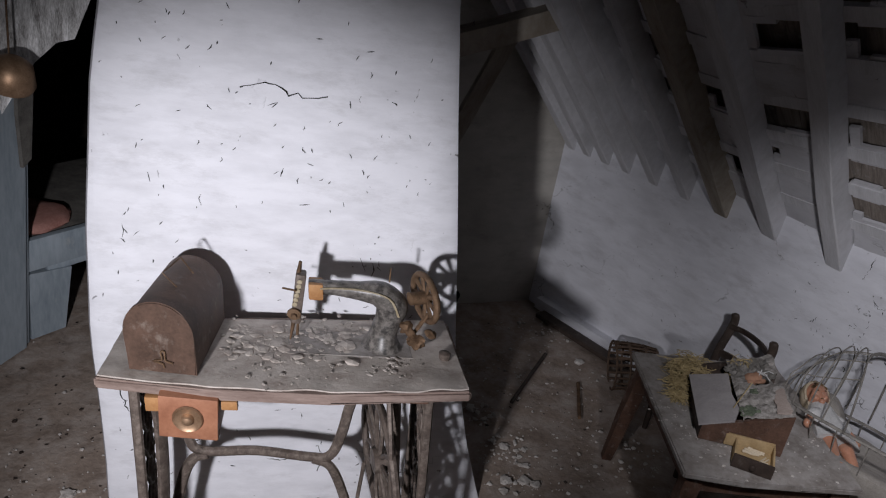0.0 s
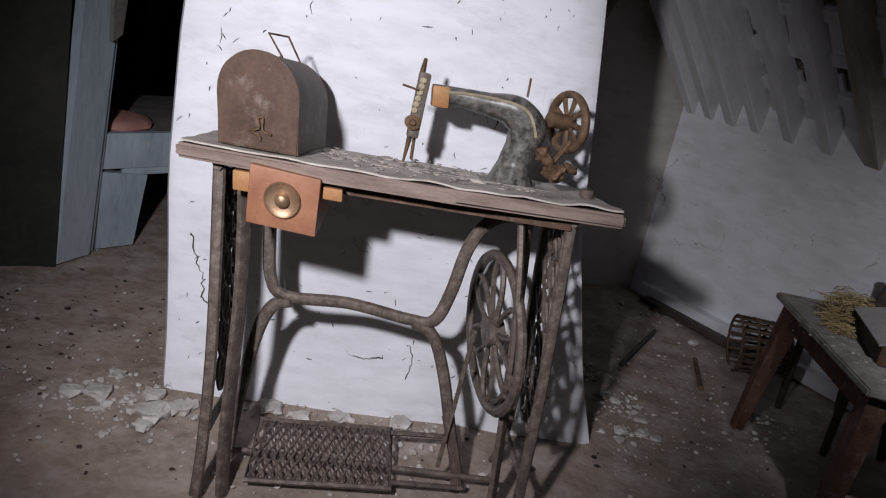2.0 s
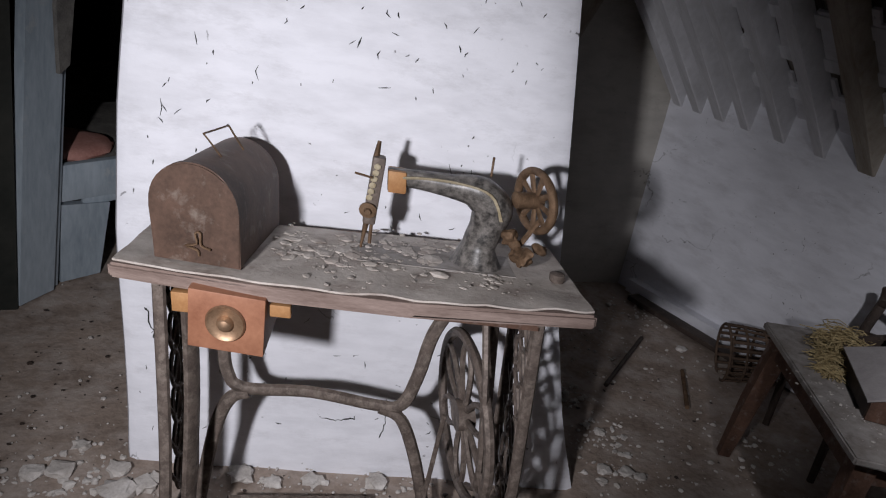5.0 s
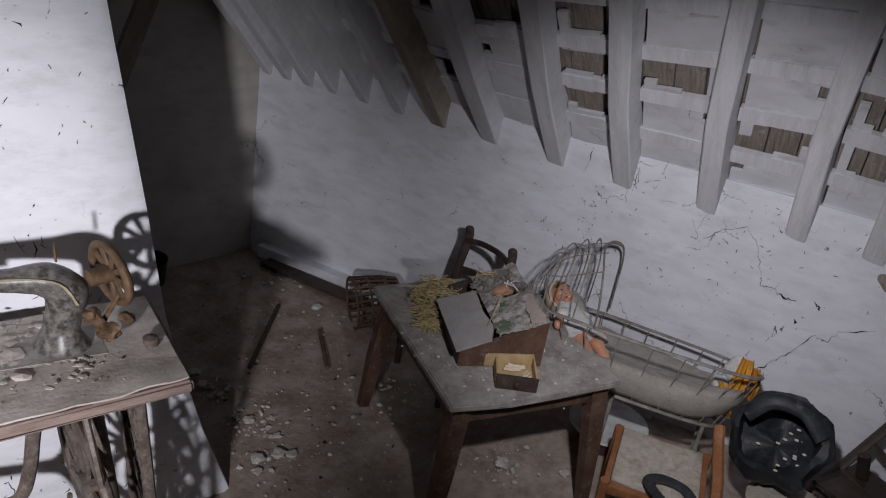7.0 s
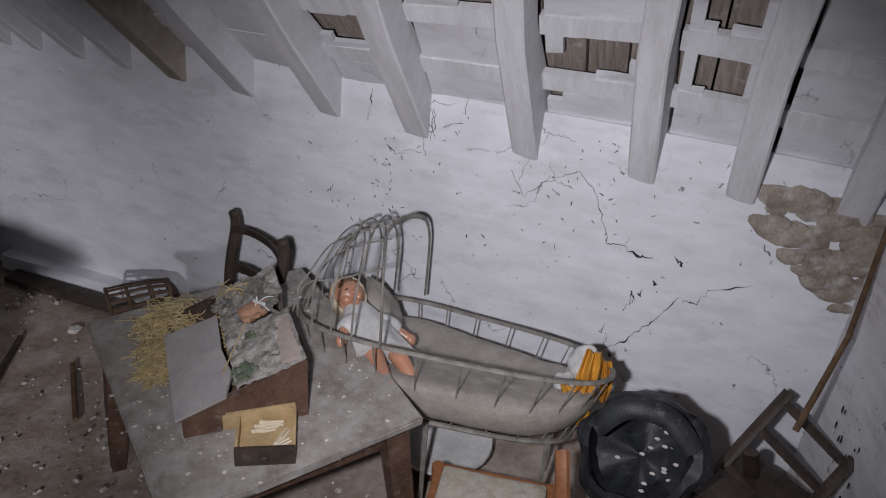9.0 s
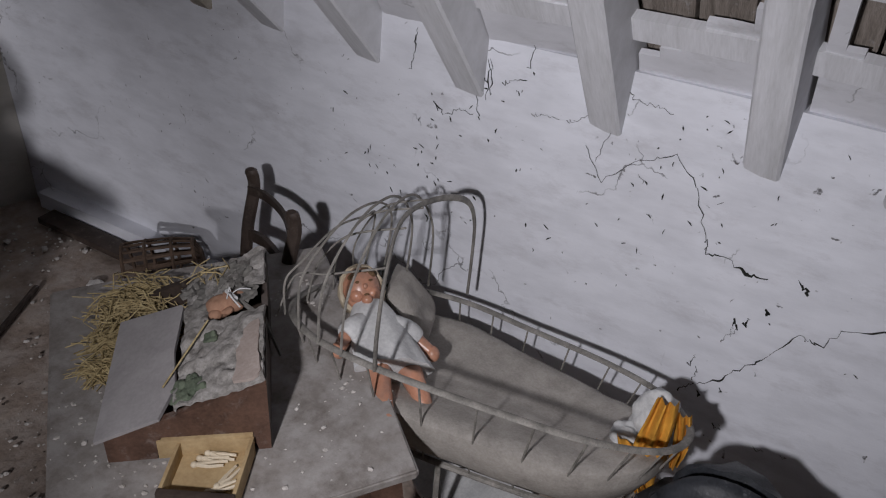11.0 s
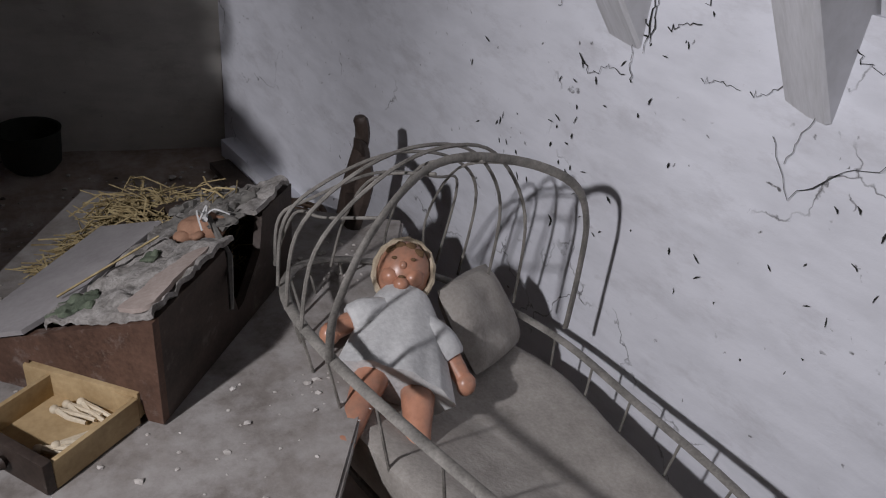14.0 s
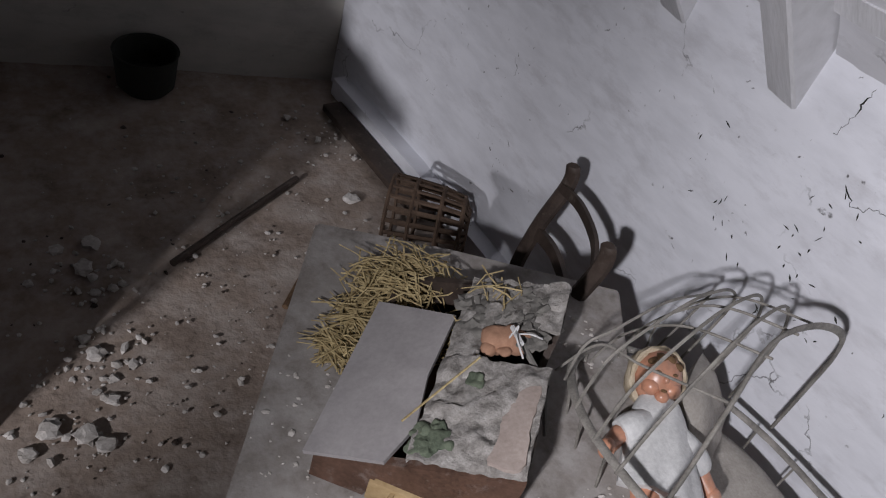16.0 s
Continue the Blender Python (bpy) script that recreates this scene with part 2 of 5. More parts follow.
def box(bm, lo, hi, bevel=0.0, m=None, mat=0):
    got = bmesh.ops.create_cube(bm, size=1)["verts"]
    for v in got:
        v.co = Vector([(a + b) / 2 + c * (b - a) for a, b, c in zip(lo, hi, v.co)])
    faces = list({f for v in got for f in v.link_faces})
    if bevel:
        r = bmesh.ops.bevel(bm, geom=list({e for f in faces for e in f.edges}), offset=bevel, segments=2, affect="EDGES", profile=0.6)
        faces = r["faces"] + [f for f in faces if f.is_valid]
        got = list({v for f in faces for v in f.verts})
    for f in faces:
        f.material_index = mat
    if m is not None:
        bmesh.ops.transform(bm, matrix=m, verts=got)
    return bm


def boxed(lo, hi, bevel=0.0, m=None):
    return box(bmesh.new(), lo, hi, bevel, m)


def curve(pts, steps=6, closed=False):
    """Points on a smooth line through pts."""
    p = [Vector(q) for q in pts]
    n, out = len(p), []
    for i in range(n if closed else n - 1):
        a, b, c, d = (p[(i + k) % n] if closed else p[min(max(i + k, 0), n - 1)] for k in (-1, 0, 1, 2))
        for s in range(steps):
            u = s / steps
            out.append(0.5 * (2 * b + (c - a) * u + (2 * a - 5 * b + 4 * c - d) * u * u + (3 * b - a - 3 * c + d) * u**3))
    if not closed:
        out.append(p[-1])
    return out


def tube(bm, pts, radius, seg=8, closed=False, flat=1.0, mat=0, up=None):
    """A rod along pts; radius a number or one for each point; flat squeezes it along its second axis."""
    pts = [Vector(q) for q in pts]
    n = len(pts)
    rad = radius if isinstance(radius, (list, tuple)) else [radius] * n
    rings, side = [], None
    for i, p in enumerate(pts):
        if closed:
            d = (pts[(i + 1) % n] - pts[i - 1]).normalized()
        else:
            d = (pts[min(i + 1, n - 1)] - pts[max(i - 1, 0)]).normalized()
        if up is not None:
            side = d.cross(Vector(up))
        elif side is None:
            side = d.cross(Vector((0.13, 0.21, 0.97)))
        else:
            side = side - d * side.dot(d)
        if side.length < 1e-6:
            side = d.orthogonal()
        side.normalize()
        other = d.cross(side)
        turn = math.pi / 4 if seg == 4 else 0
        rings.append([bm.verts.new(p + rad[i] * (math.cos(turn + 2 * math.pi * k / seg) * side + flat * math.sin(turn + 2 * math.pi * k / seg) * other)) for k in range(seg)])
    for i in range(n if closed else n - 1):
        a, b = rings[i], rings[(i + 1) % n]
        for k in range(seg):
            bm.faces.new((a[k], a[(k + 1) % seg], b[(k + 1) % seg], b[k])).material_index = mat
    if not closed:
        for ring in (rings[0][::-1], rings[-1]):
            bm.faces.new(ring).material_index = mat
    return bm


def rod(pts, radius, seg=8, closed=False, flat=1.0, up=None):
    return tube(bmesh.new(), pts, radius, seg, closed, flat, 0, up)


def lathe(bm, profile, seg=24, m=None, mat=0):
    """A round body; profile rows of (radius, height) about z."""
    rings = [[bm.verts.new((r * math.cos(2 * math.pi * k / seg), r * math.sin(2 * math.pi * k / seg), h)) for k in range(seg)] for r, h in profile]
    for a, b in zip(rings, rings[1:]):
        for k in range(seg):
            bm.faces.new((a[k], a[(k + 1) % seg], b[(k + 1) % seg], b[k])).material_index = mat
    for ring in (rings[0][::-1], rings[-1]):
        bm.faces.new(ring).material_index = mat
    if m is not None:
        bmesh.ops.transform(bm, matrix=m, verts=[v for r in rings for v in r])
    return bm


def prism(bm, outline, lo, hi, axis=1, m=None, mat=0):
    """An outline of (a, c) pushed from lo to hi along the axis (1: y, 0: x, 2: z)."""
    def at(a, c, d):
        return {1: (a, d, c), 0: (d, a, c), 2: (a, c, d)}[axis]
    f, b = ([bm.verts.new(at(a, c, d)) for a, c in outline] for d in (lo, hi))
    faces = [bm.faces.new(f), bm.faces.new(b[::-1])]
    n = len(outline)
    faces += [bm.faces.new((f[i], f[(i + 1) % n], b[(i + 1) % n], b[i])) for i in range(n)]
    for q in faces:
        q.material_index = mat
    if m is not None:
        bmesh.ops.transform(bm, matrix=m, verts=f + b)
    return bm


def blob(bm, centre, size, m=None, rough=0.0, scale=8, mat=0, sub=3):
    got = bmesh.ops.create_icosphere(bm, subdivisions=sub, radius=1)["verts"]
    for v in got:
        q = Vector([c * s for c, s in zip(v.co, size)])
        if rough:
            q += v.co * rough * noise.noise((q + Vector(centre)) * scale)
        v.co = q
    for f in {f for v in got for f in v.link_faces}:
        f.material_index = mat
    bmesh.ops.transform(bm, matrix=Matrix.Translation(centre) @ (m or Matrix()), verts=got)
    return bm


def frame_of(o, x, y, z):
    return Matrix(((x[0], y[0], z[0], o[0]), (x[1], y[1], z[1], o[1]), (x[2], y[2], z[2], o[2]), (0, 0, 0, 1)))


rnd = random.Random(7)


# ---- structure ----
def uneven(v, amount, scale):
    return amount * noise.noise(Vector(v) * scale)


def make_floor():
    bm = bmesh.new()
    nx, ny = 90, 110
    grid = [[bm.verts.new((0.3 + 7.0 * i / nx, 1.4 + 9.6 * j / ny, 0)) for j in range(ny + 1)] for i in range(nx + 1)]
    for i in range(nx):
        for j in range(ny):
            bm.faces.new((grid[i][j], grid[i + 1][j], grid[i + 1][j + 1], grid[i][j + 1]))
    for v in bm.verts:
        v.co.z = uneven(v.co, 0.010, 1.6) + uneven(v.co, 0.006, 7) - 0.004
    solid("floor", bm, EARTH, "dusty trodden earth floor strewn with plaster crumbs", "floor", kind="structure")


WALL_LINE = [(6.34, 6.765), (6.41, 6.25), (6.465, 5.6), (6.505, 5.1), (6.575, 4.7), (6.63, 4.3), (6.67, 3.9), (6.70, 3.5)]


def wall_x(y):
    """The knee wall's face."""
    return float(np.interp(y, [q for _, q in WALL_LINE[::-1]], [p for p, _ in WALL_LINE[::-1]]))


def make_wall(name, line, height, thick, material, label, relief=0.006):
    """A wall along a plan line, its face on the line, its thickness to the line's right."""
    bm = bmesh.new()
    pts = []
    for (a, b) in zip(line, line[1:]):
        n = max(1, int((Vector(b) - Vector(a)).length / 0.09))
        pts += [Vector(a).lerp(Vector(b), i / n) for i in range(n)]
    pts.append(Vector(line[-1]))
    levels = 20
    front = []
    for i, p in enumerate(pts):
        top = height(p) if callable(height) else height
        d = (pts[min(i + 1, len(pts) - 1)] - pts[max(i - 1, 0)]).normalized()
        out = Vector((d.y, -d.x))
        col = []
        for k in range(levels + 1):
            z = -0.06 + (top + 0.06) * k / levels
            q = Vector((p.x, p.y, z))
            off = uneven(q, relief, 2.2) + uneven(q, relief * 0.4, 9)
            col.append(bm.verts.new((p.x + out.x * off, p.y + out.y * off, z)))
        back = [bm.verts.new((p.x + out.x * thick, p.y + out.y * thick, z)) for z in (-0.06, top)]
        front.append((col, back))
    for (c0, b0), (c1, b1) in zip(front, front[1:]):
        for k in range(levels):
            bm.faces.new((c0[k], c1[k], c1[k + 1], c0[k + 1]))
        bm.faces.new((c0[-1], c1[-1], b1[1], b0[1]))
        bm.faces.new((b0[1], b1[1], b1[0], b0[0]))
    for c, b in (front[0], front[-1]):
        bm.faces.new([*c, b[1], b[0]])
    return solid(name, bm, material, label, "wall", kind="structure")


TIP_Z = 0.868


make_floor()
make_wall("wall_east", WALL_LINE, TIP_Z + 0.10, -0.3, PLASTER, "limewashed knee wall with dark cracks and flaking patches", 0.004)
# the end wall's lack of light is partly in its colour
make_wall("wall_north_east", [(6.34, 6.765), (5.40, 6.95), (4.95, 7.05)], 2.6, 0.2, PLASTER_FAR, "plaster wall at the room's end, its unlit dimness put into the colour")
make_wall("wall_south", [(6.95, 4.06), (6.68, 4.0), (6.1, 3.78), (5.2, 3.62), (0.5, 2.9)], 3.9, -0.3, PLASTER_GABLE, "flaking limewashed gable wall with mould stains", 0.012)
make_wall("wall_west", [(0.5, 2.9), (0.5, 10.6)], 3.6, -0.3, PLASTER_FAR, "plain plaster wall, coloured darker as if dimly lit")
# both walls round the bed carry their darkness as colour
make_wall("wall_north", [(0.5, 10.6), (6.5, 10.6)], 3.6, -0.3, SHADE_AND_MARK_BLACK, "boarded wall behind the bed, coloured near-black for lack of light")
make_wall("wall_inner", [(4.95, 7.05), (5.6, 10.6)], 3.0, 0.2, SHADE_AND_MARK_BLACK, "partition beside the bed, its unlit darkness put into the colour")


def make_chimney():
    bm = bmesh.new()
    d, back = Vector((0.922, -0.387)), Vector((0.12, 1.05))
    rows = []
    levels = [(-0.06, 0.0, 1.24), (0.2, -0.015, 1.145), (0.59, -0.05, 1.035), (0.93, -0.055, 0.985), (1.35, -0.04, 0.915), (1.65, 0.0, 0.87), (2.3, 0.08, 0.80), (3.9, 0.2, 0.70)]
    zs = [levels[0][0] + (levels[-1][0] - levels[0][0]) * k / 40 for k in range(41)]
    for z in zs:
        i = max(k for k in range(len(levels) - 1) if levels[k][0] <= z + 1e-6)
        (z0, a0, b0), (z1, a1, b1) = levels[i], levels[i + 1]
        u = (z - z0) / (z1 - z0)
        xl, xr = a0 + (a1 - a0) * u, b0 + (b1 - b0) * u
        def on(x):
            return Vector((4.08, 6.09)) + d * x
        L, R = on(xl), on(xr)
        ring, r = [], 0.03
        Lb, Rb = L + Vector((0.45, 0.95)), R + back
        side_r, side_l = (Rb - R).normalized(), (Lb - L).normalized()
        ring.append(L + side_l * r)
        ring.append(L + side_l * r * 0.3 + d * r * 0.3)
        for k in range(14):
            ring.append((L + d * r).lerp(R - d * r, k / 13))
        ring.append(R + side_r * r * 0.3 - d * r * 0.3)
        for k in range(8):
            ring.append((R + side_r * r).lerp(Rb, k / 7))
        ring.append(Lb)
        vs = []
        for p in ring:
            q = Vector((p.x, p.y, z))
            o = uneven(q, 0.010, 2.5) + uneven(q, 0.003, 11)
            vs.append(bm.verts.new((p.x + o * 0.5, p.y + o, z)))
        rows.append(vs)
    n = len(rows[0])
    for a, b in zip(rows, rows[1:]):
        for k in range(n):
            bm.faces.new((a[k], a[(k + 1) % n], b[(k + 1) % n], b[k]))
    bm.faces.new(rows[-1])
    solid("chimney_breast", bm, PLASTER_CHIMNEY, "broad limewashed chimney breast with scuffs and hairline cracks", "chimney", kind="structure")


make_chimney()

SLOPE = radians(47)
CS, SN = math.cos(SLOPE), math.sin(SLOPE)


def roof(y, s, depth=0.0):
    """A place on the slope: s metres up from the rafter's foot, depth out through the roof."""
    q = radians(45 + 17 * min(1, max(0, (5.6 - y) / 1.0)))
    return Vector((wall_x(y) - 0.02 - s * math.cos(q) + depth * math.sin(q), y - 0.09 * s * math.cos(q), TIP_Z + s * math.sin(q) + depth * math.cos(q)))


RAFTERS = [6.72, 6.62, 6.51, 6.39, 6.24, 6.07, 5.887, 5.66, 5.39, 5.136, 4.845, 4.55, 4.31, 4.06]


def make_rafter(y, material):
    bm = bmesh.new()
    w = (0.034 if y < 6.0 else 0.024) + 0.004 * rnd.random()
    pts = [roof(y + uneven((y, s, 0), 0.02, 1.3), s - 0.03, 0.045) for s in (0, 0.4, 0.9, 1.5, 2.2, 3.4)]
    rings = []
    for i, p in enumerate(pts):
        lean = Vector((SN, 0, CS))
        cut = Vector((0.055, 0, 0.02)) if i == 0 else Vector()
        rings.append([bm.verts.new(p + Vector((0, a * w, 0)) + lean * b * 0.045 + (cut if b > 0 else Vector())) for a, b in ((-1, -1), (1, -1), (1, 1), (-1, 1))])
    for a, b in zip(rings, rings[1:]):
        for k in range(4):
            bm.faces.new((a[k], a[(k + 1) % 4], b[(k + 1) % 4], b[k]))
    bm.faces.new(rings[0]), bm.faces.new(rings[-1])
    bmesh.ops.bevel(bm, geom=[e for e in bm.edges if e.calc_length() > 0.2], offset=0.005, segments=1, affect="EDGES")
    bare = material is BARE_RAFTER
    solid("rafter", bm, material, "bare brown rafter with a split foot" if bare else "limewashed roof rafter with a sawn foot", "rafter", "rafters of the slope", "structure")


for i, y in enumerate(RAFTERS):
    make_rafter(y, BARE_RAFTER if i == 6 else RAFTER)


def make_roof():
    boards, lath, fill = bmesh.new(), bmesh.new(), bmesh.new()
    y = 3.45
    while y < 6.95:
        w = 0.085 + 0.03 * rnd.random()
        o = 0.012 * rnd.random()
        q = [roof(yy, s, 0.125 + o + e) for e in (0, 0.02) for s in (-0.15, 4.4) for yy in (y, y + w - 0.006)]
        v = [boards.verts.new(p) for p in q]
        for f in ((0, 1, 3, 2), (4, 6, 7, 5), (0, 4, 5, 1), (2, 3, 7, 6), (0, 2, 6, 4), (1, 5, 7, 3)):
            boards.faces.new([v[k] for k in f])
        y += w
    for k in range(72):
        q = [roof(yy, s, 0.175) for s in (-0.15, 4.4) for yy in (3.4 + 0.05 * k, 3.45 + 0.05 * k)]
        boards.faces.new([boards.verts.new(q[i]) for i in (0, 1, 3, 2)])
    solid("ceiling_boards", boards, BOARD, "weathered brown roof boarding behind the laths", "ceiling", kind="structure")
    opened = {(4, 1), (5, 1), (6, 1), (8, 1), (8, 2), (9, 2), (10, 1), (11, 1), (11, 2), (7, 3), (2, 2), (3, 1), (1, 1), (0, 2), (1, 3), (2, 1), (3, 3), (4, 3), (5, 3), (6, 3), (3, 2)}
    step = 0.185
    for bay, (hi, lo) in enumerate(zip(RAFTERS, RAFTERS[1:])):
        for row in range(18):
            s0 = 0.0 + row * step
            a, b = lo + 0.037, hi - 0.037
            jig = 0.012 * (rnd.random() - 0.5)
            c = [roof(yy, s0 + ds + jig * k, dep) for dep in (0.072, 0.094) for ds in (-0.027, 0.027) for k, yy in ((0, a - 0.01), (1, b + 0.01))]
            v = [lath.verts.new(p) for p in c]
            for f in ((0, 1, 3, 2), (4, 6, 7, 5), (0, 4, 5, 1), (2, 3, 7, 6), (0, 2, 6, 4), (1, 5, 7, 3)):
                lath.faces.new([v[k] for k in f])
            is_open = (bay, row) in opened or (row > 2 and rnd.random() < 0.13)
            if row == 0:
                is_open = False
            n = 6
            grid = [[None] * (n + 1) for _ in range(n + 1)]
            for i in range(n + 1):
                for j in range(n + 1):
                    yy, ss = a + (b - a) * i / n, s0 + 0.016 + (step - 0.032) * j / n
                    p = roof(yy, ss, 0.077)
                    grid[i][j] = fill.verts.new(p + Vector((SN, 0, CS)) * (uneven(p, 0.005, 6) + uneven(p, 0.003, 21)))
            for i in range(n):
                for j in range(n):
                    p = roof(a + (b - a) * (i + 0.5) / n, s0 + step * (j + 0.5) / n)
                    edge = min(i, n - 1 - i, j, n - 1 - j)
                    if is_open and (edge > 0 or noise.noise(p * 9) > -0.05):
                        continue
                    if not is_open and edge == 0 and noise.noise(p * 7) > 0.42:
                        continue
                    fill.faces.new((grid[i][j], grid[i + 1][j], grid[i + 1][j + 1], grid[i][j + 1]))
    bmesh.ops.delete(fill, geom=[v for v in fill.verts if not v.link_faces], context="VERTS")
    ext = bmesh.ops.extrude_face_region(fill, geom=list(fill.faces))["geom"]
    bmesh.ops.translate(fill, vec=Vector((SN, 0, CS)) * 0.012, verts=[g for g in ext if isinstance(g, bmesh.types.BMVert)])
    solid("ceiling_plaster", fill, PLASTER_ROOF, "broken limewashed plaster panels between the rafters", "ceiling", kind="structure")
    solid("ceiling_laths", lath, RAFTER, "limewashed roof laths crossing behind the rafters", "ceiling", kind="structure")
    left = bmesh.new()
    for a, b in (((2.85, 3.83), (0.45, 1.7)),):
        v = [left.verts.new((x, yy, z)) for x, z in (a, b) for yy in (2.5, 10.7)]
        w = [left.verts.new((x, yy, z + 0.1)) for x, z in (a, b) for yy in (2.5, 10.7)]
        for f in ((0, 1, 3, 2),):
            left.faces.new([v[k] for k in f]), left.faces.new([w[k] for k in f])
    v = [left.verts.new(p) for p in ((2.7, 6.65, 3.75), (6.6, 6.65, 2.7), (6.6, 10.7, 2.7), (2.7, 10.7, 3.75))]
    left.faces.new(v)
    # dim light on this slope is painted in by the darker plaster
    solid("ceiling_west", left, PLASTER_FAR, "plain plastered roof slope, coloured darker as if dimly lit", "ceiling", kind="structure")


make_roof()


def make_beams():
    bm = tube(bmesh.new(), [(5.10, 6.42, 1.335), (5.50, 6.40, 1.44), (6.07, 6.38, 1.60)], 0.06, 4, up=(0, 0, 1))
    solid("tie_beam", bm, BARE_RAFTER, "rough grey tie beam under the roof", "beam", kind="structure")
    bm = tube(bmesh.new(), [(5.36, 6.41, 0.95), (5.58, 6.40, 1.43)], 0.04, 4, up=(0.5, 0.87, 0))
    solid("brace_beam", bm, BARE_RAFTER, "slanting wooden brace under the tie beam", "beam", kind="structure")


make_beams()


def make_skirting():
    bm = tube(bmesh.new(), [(wall_x(y) - 0.02, y, 0.035) for y in (6.68, 6.2, 5.7, 5.2, 4.8)], 0.04, 4, flat=1.0, up=(0, 0, 1))
    solid("baseboard", bm, PLASTER, "low limewashed plinth along the knee wall", "baseboard", kind="structure")


make_skirting()


# ---- the far left: door jamb, torn laths, bed ----
def make_jamb():
    t = thing("door_1", (3.95, 7.0, 0), "blue-grey painted door frame with peeling boards", "door", kind="structure")
    face = frame_of((3.89, 6.955, 0), (0.44, 0.40, 0), (-0.50, 0.56, 0), (0.03, 0.01, 0.80))
    bm = bmesh.new()
    prism(bm, [(0, 0), (0.255, 0), (0.262, 0.9), (0.255, 1.15), (0.27, 1.5), (0.22, 1.75), (0.22, 2.8), (0.0, 2.8)], 0, 0.05, 1)
    part("jamb_board", bm, BLUE_PAINT, t, m=face)
    part("jamb_edge", boxed((0.275, 0.02, 0), (0.315, 0.07, 1.0), 0.004), BLUE_PAINT, t, m=face)
    bm = bmesh.new()
    prism(bm, [(0.20, 0.95), (0.27, 0.98), (0.30, 1.5), (0.15, 1.5), (0.16, 1.2)], -0.03, -0.01, 1)
    part("peeling_strip", bm, GREY_CLOTH, t, "dark torn strip hanging from the frame", m=face)


make_jamb()
# near-black colour stands for the unlit space left of the frame
make_wall("wall_door", [(0.5, 6.85), (3.885, 6.95)], 3.4, -0.12, SHADE_AND_MARK_BLACK, "boarding beside the door frame, painted near-black because unlit")


def make_torn_laths():
    bm = bmesh.new()
    pts = [(3.90, 6.48, 1.13), (3.99, 6.5, 1.27), (4.05, 6.5, 1.33), (4.10, 6.51, 1.34), (4.15, 6.52, 1.46), (4.19, 6.53, 1.6), (4.25, 6.55, 2.6), (3.4, 6.4, 2.6), (3.85, 6.48, 1.5)]
    f = [bm.verts.new(p) for p in pts]
    g = [bm.verts.new((x + 0.01, y + 0.05, z)) for x, y, z in pts]
    bm.faces.new(f), bm.faces.new(g[::-1])
    for i in range(len(f)):
        bm.faces.new((f[i], f[(i + 1) % len(f)], g[(i + 1) % len(f)], g[i]))
    solid("torn_lath_panel", bm, BARK, "torn lath and limewash panel hanging from the roof", "panel", kind="structure")


make_torn_laths()


def make_bed():
    t = thing("wooden_bed", (4.3, 7.4, 0), "blue-grey painted wooden bed with a pink blanket", "bed")
    m = frame_of((4.03, 7.11, 0), (0.80, 0.34, 0), (-0.34, 0.80, 0), (0, 0, 0.485))
    part("side_rail", boxed((0.0, 0, 0.62), (1.3, 0.035, 0.89), 0.006), BLUE_PAINT, t, m=m)
    part("lower_rail", boxed((0.1, 0.01, 0.56), (1.3, 0.03, 0.62), 0.004), BLUE_PAINT, t, m=m)
    for a in (0.0, 1.2):
        bm = bmesh.new()
        prism(bm, [(a, 0), (a + 0.17, 0), (a + 0.21, 0.56), (a, 0.6)], 0.0, 0.04, 1)
        part("leg", bm, BLUE_PAINT, t, m=m)
        part("leg", boxed((a, 0.75, 0), (a + 0.06, 0.8, 0.6), 0.004), BLUE_PAINT, t, m=m)
    part("mattress", boxed((0.0, 0.05, 0.7), (1.3, 0.8, 0.87), 0.04), GREY_CLOTH, t, m=m)
    bm = bmesh.new()
    blob(bm, (0.14, 0.25, 0.885), (0.2, 0.2, 0.07), rough=0.02, scale=14)
    part("blanket", bm, PINK, t, "crumpled pink blanket", m=m)


make_bed()

# ---- the treadle sewing table ----
SEW = frame_of((4.336, 5.442, 0.788), (0.8405, -0.4118, 0.0243), (0.54, 1.10, -0.16), (-0.10, 0.05, 0.95))


def ground(a):
    """The floor's height in the sewing table's own leaning frame, at a along its front."""
    return -0.829 - 0.0256 * a


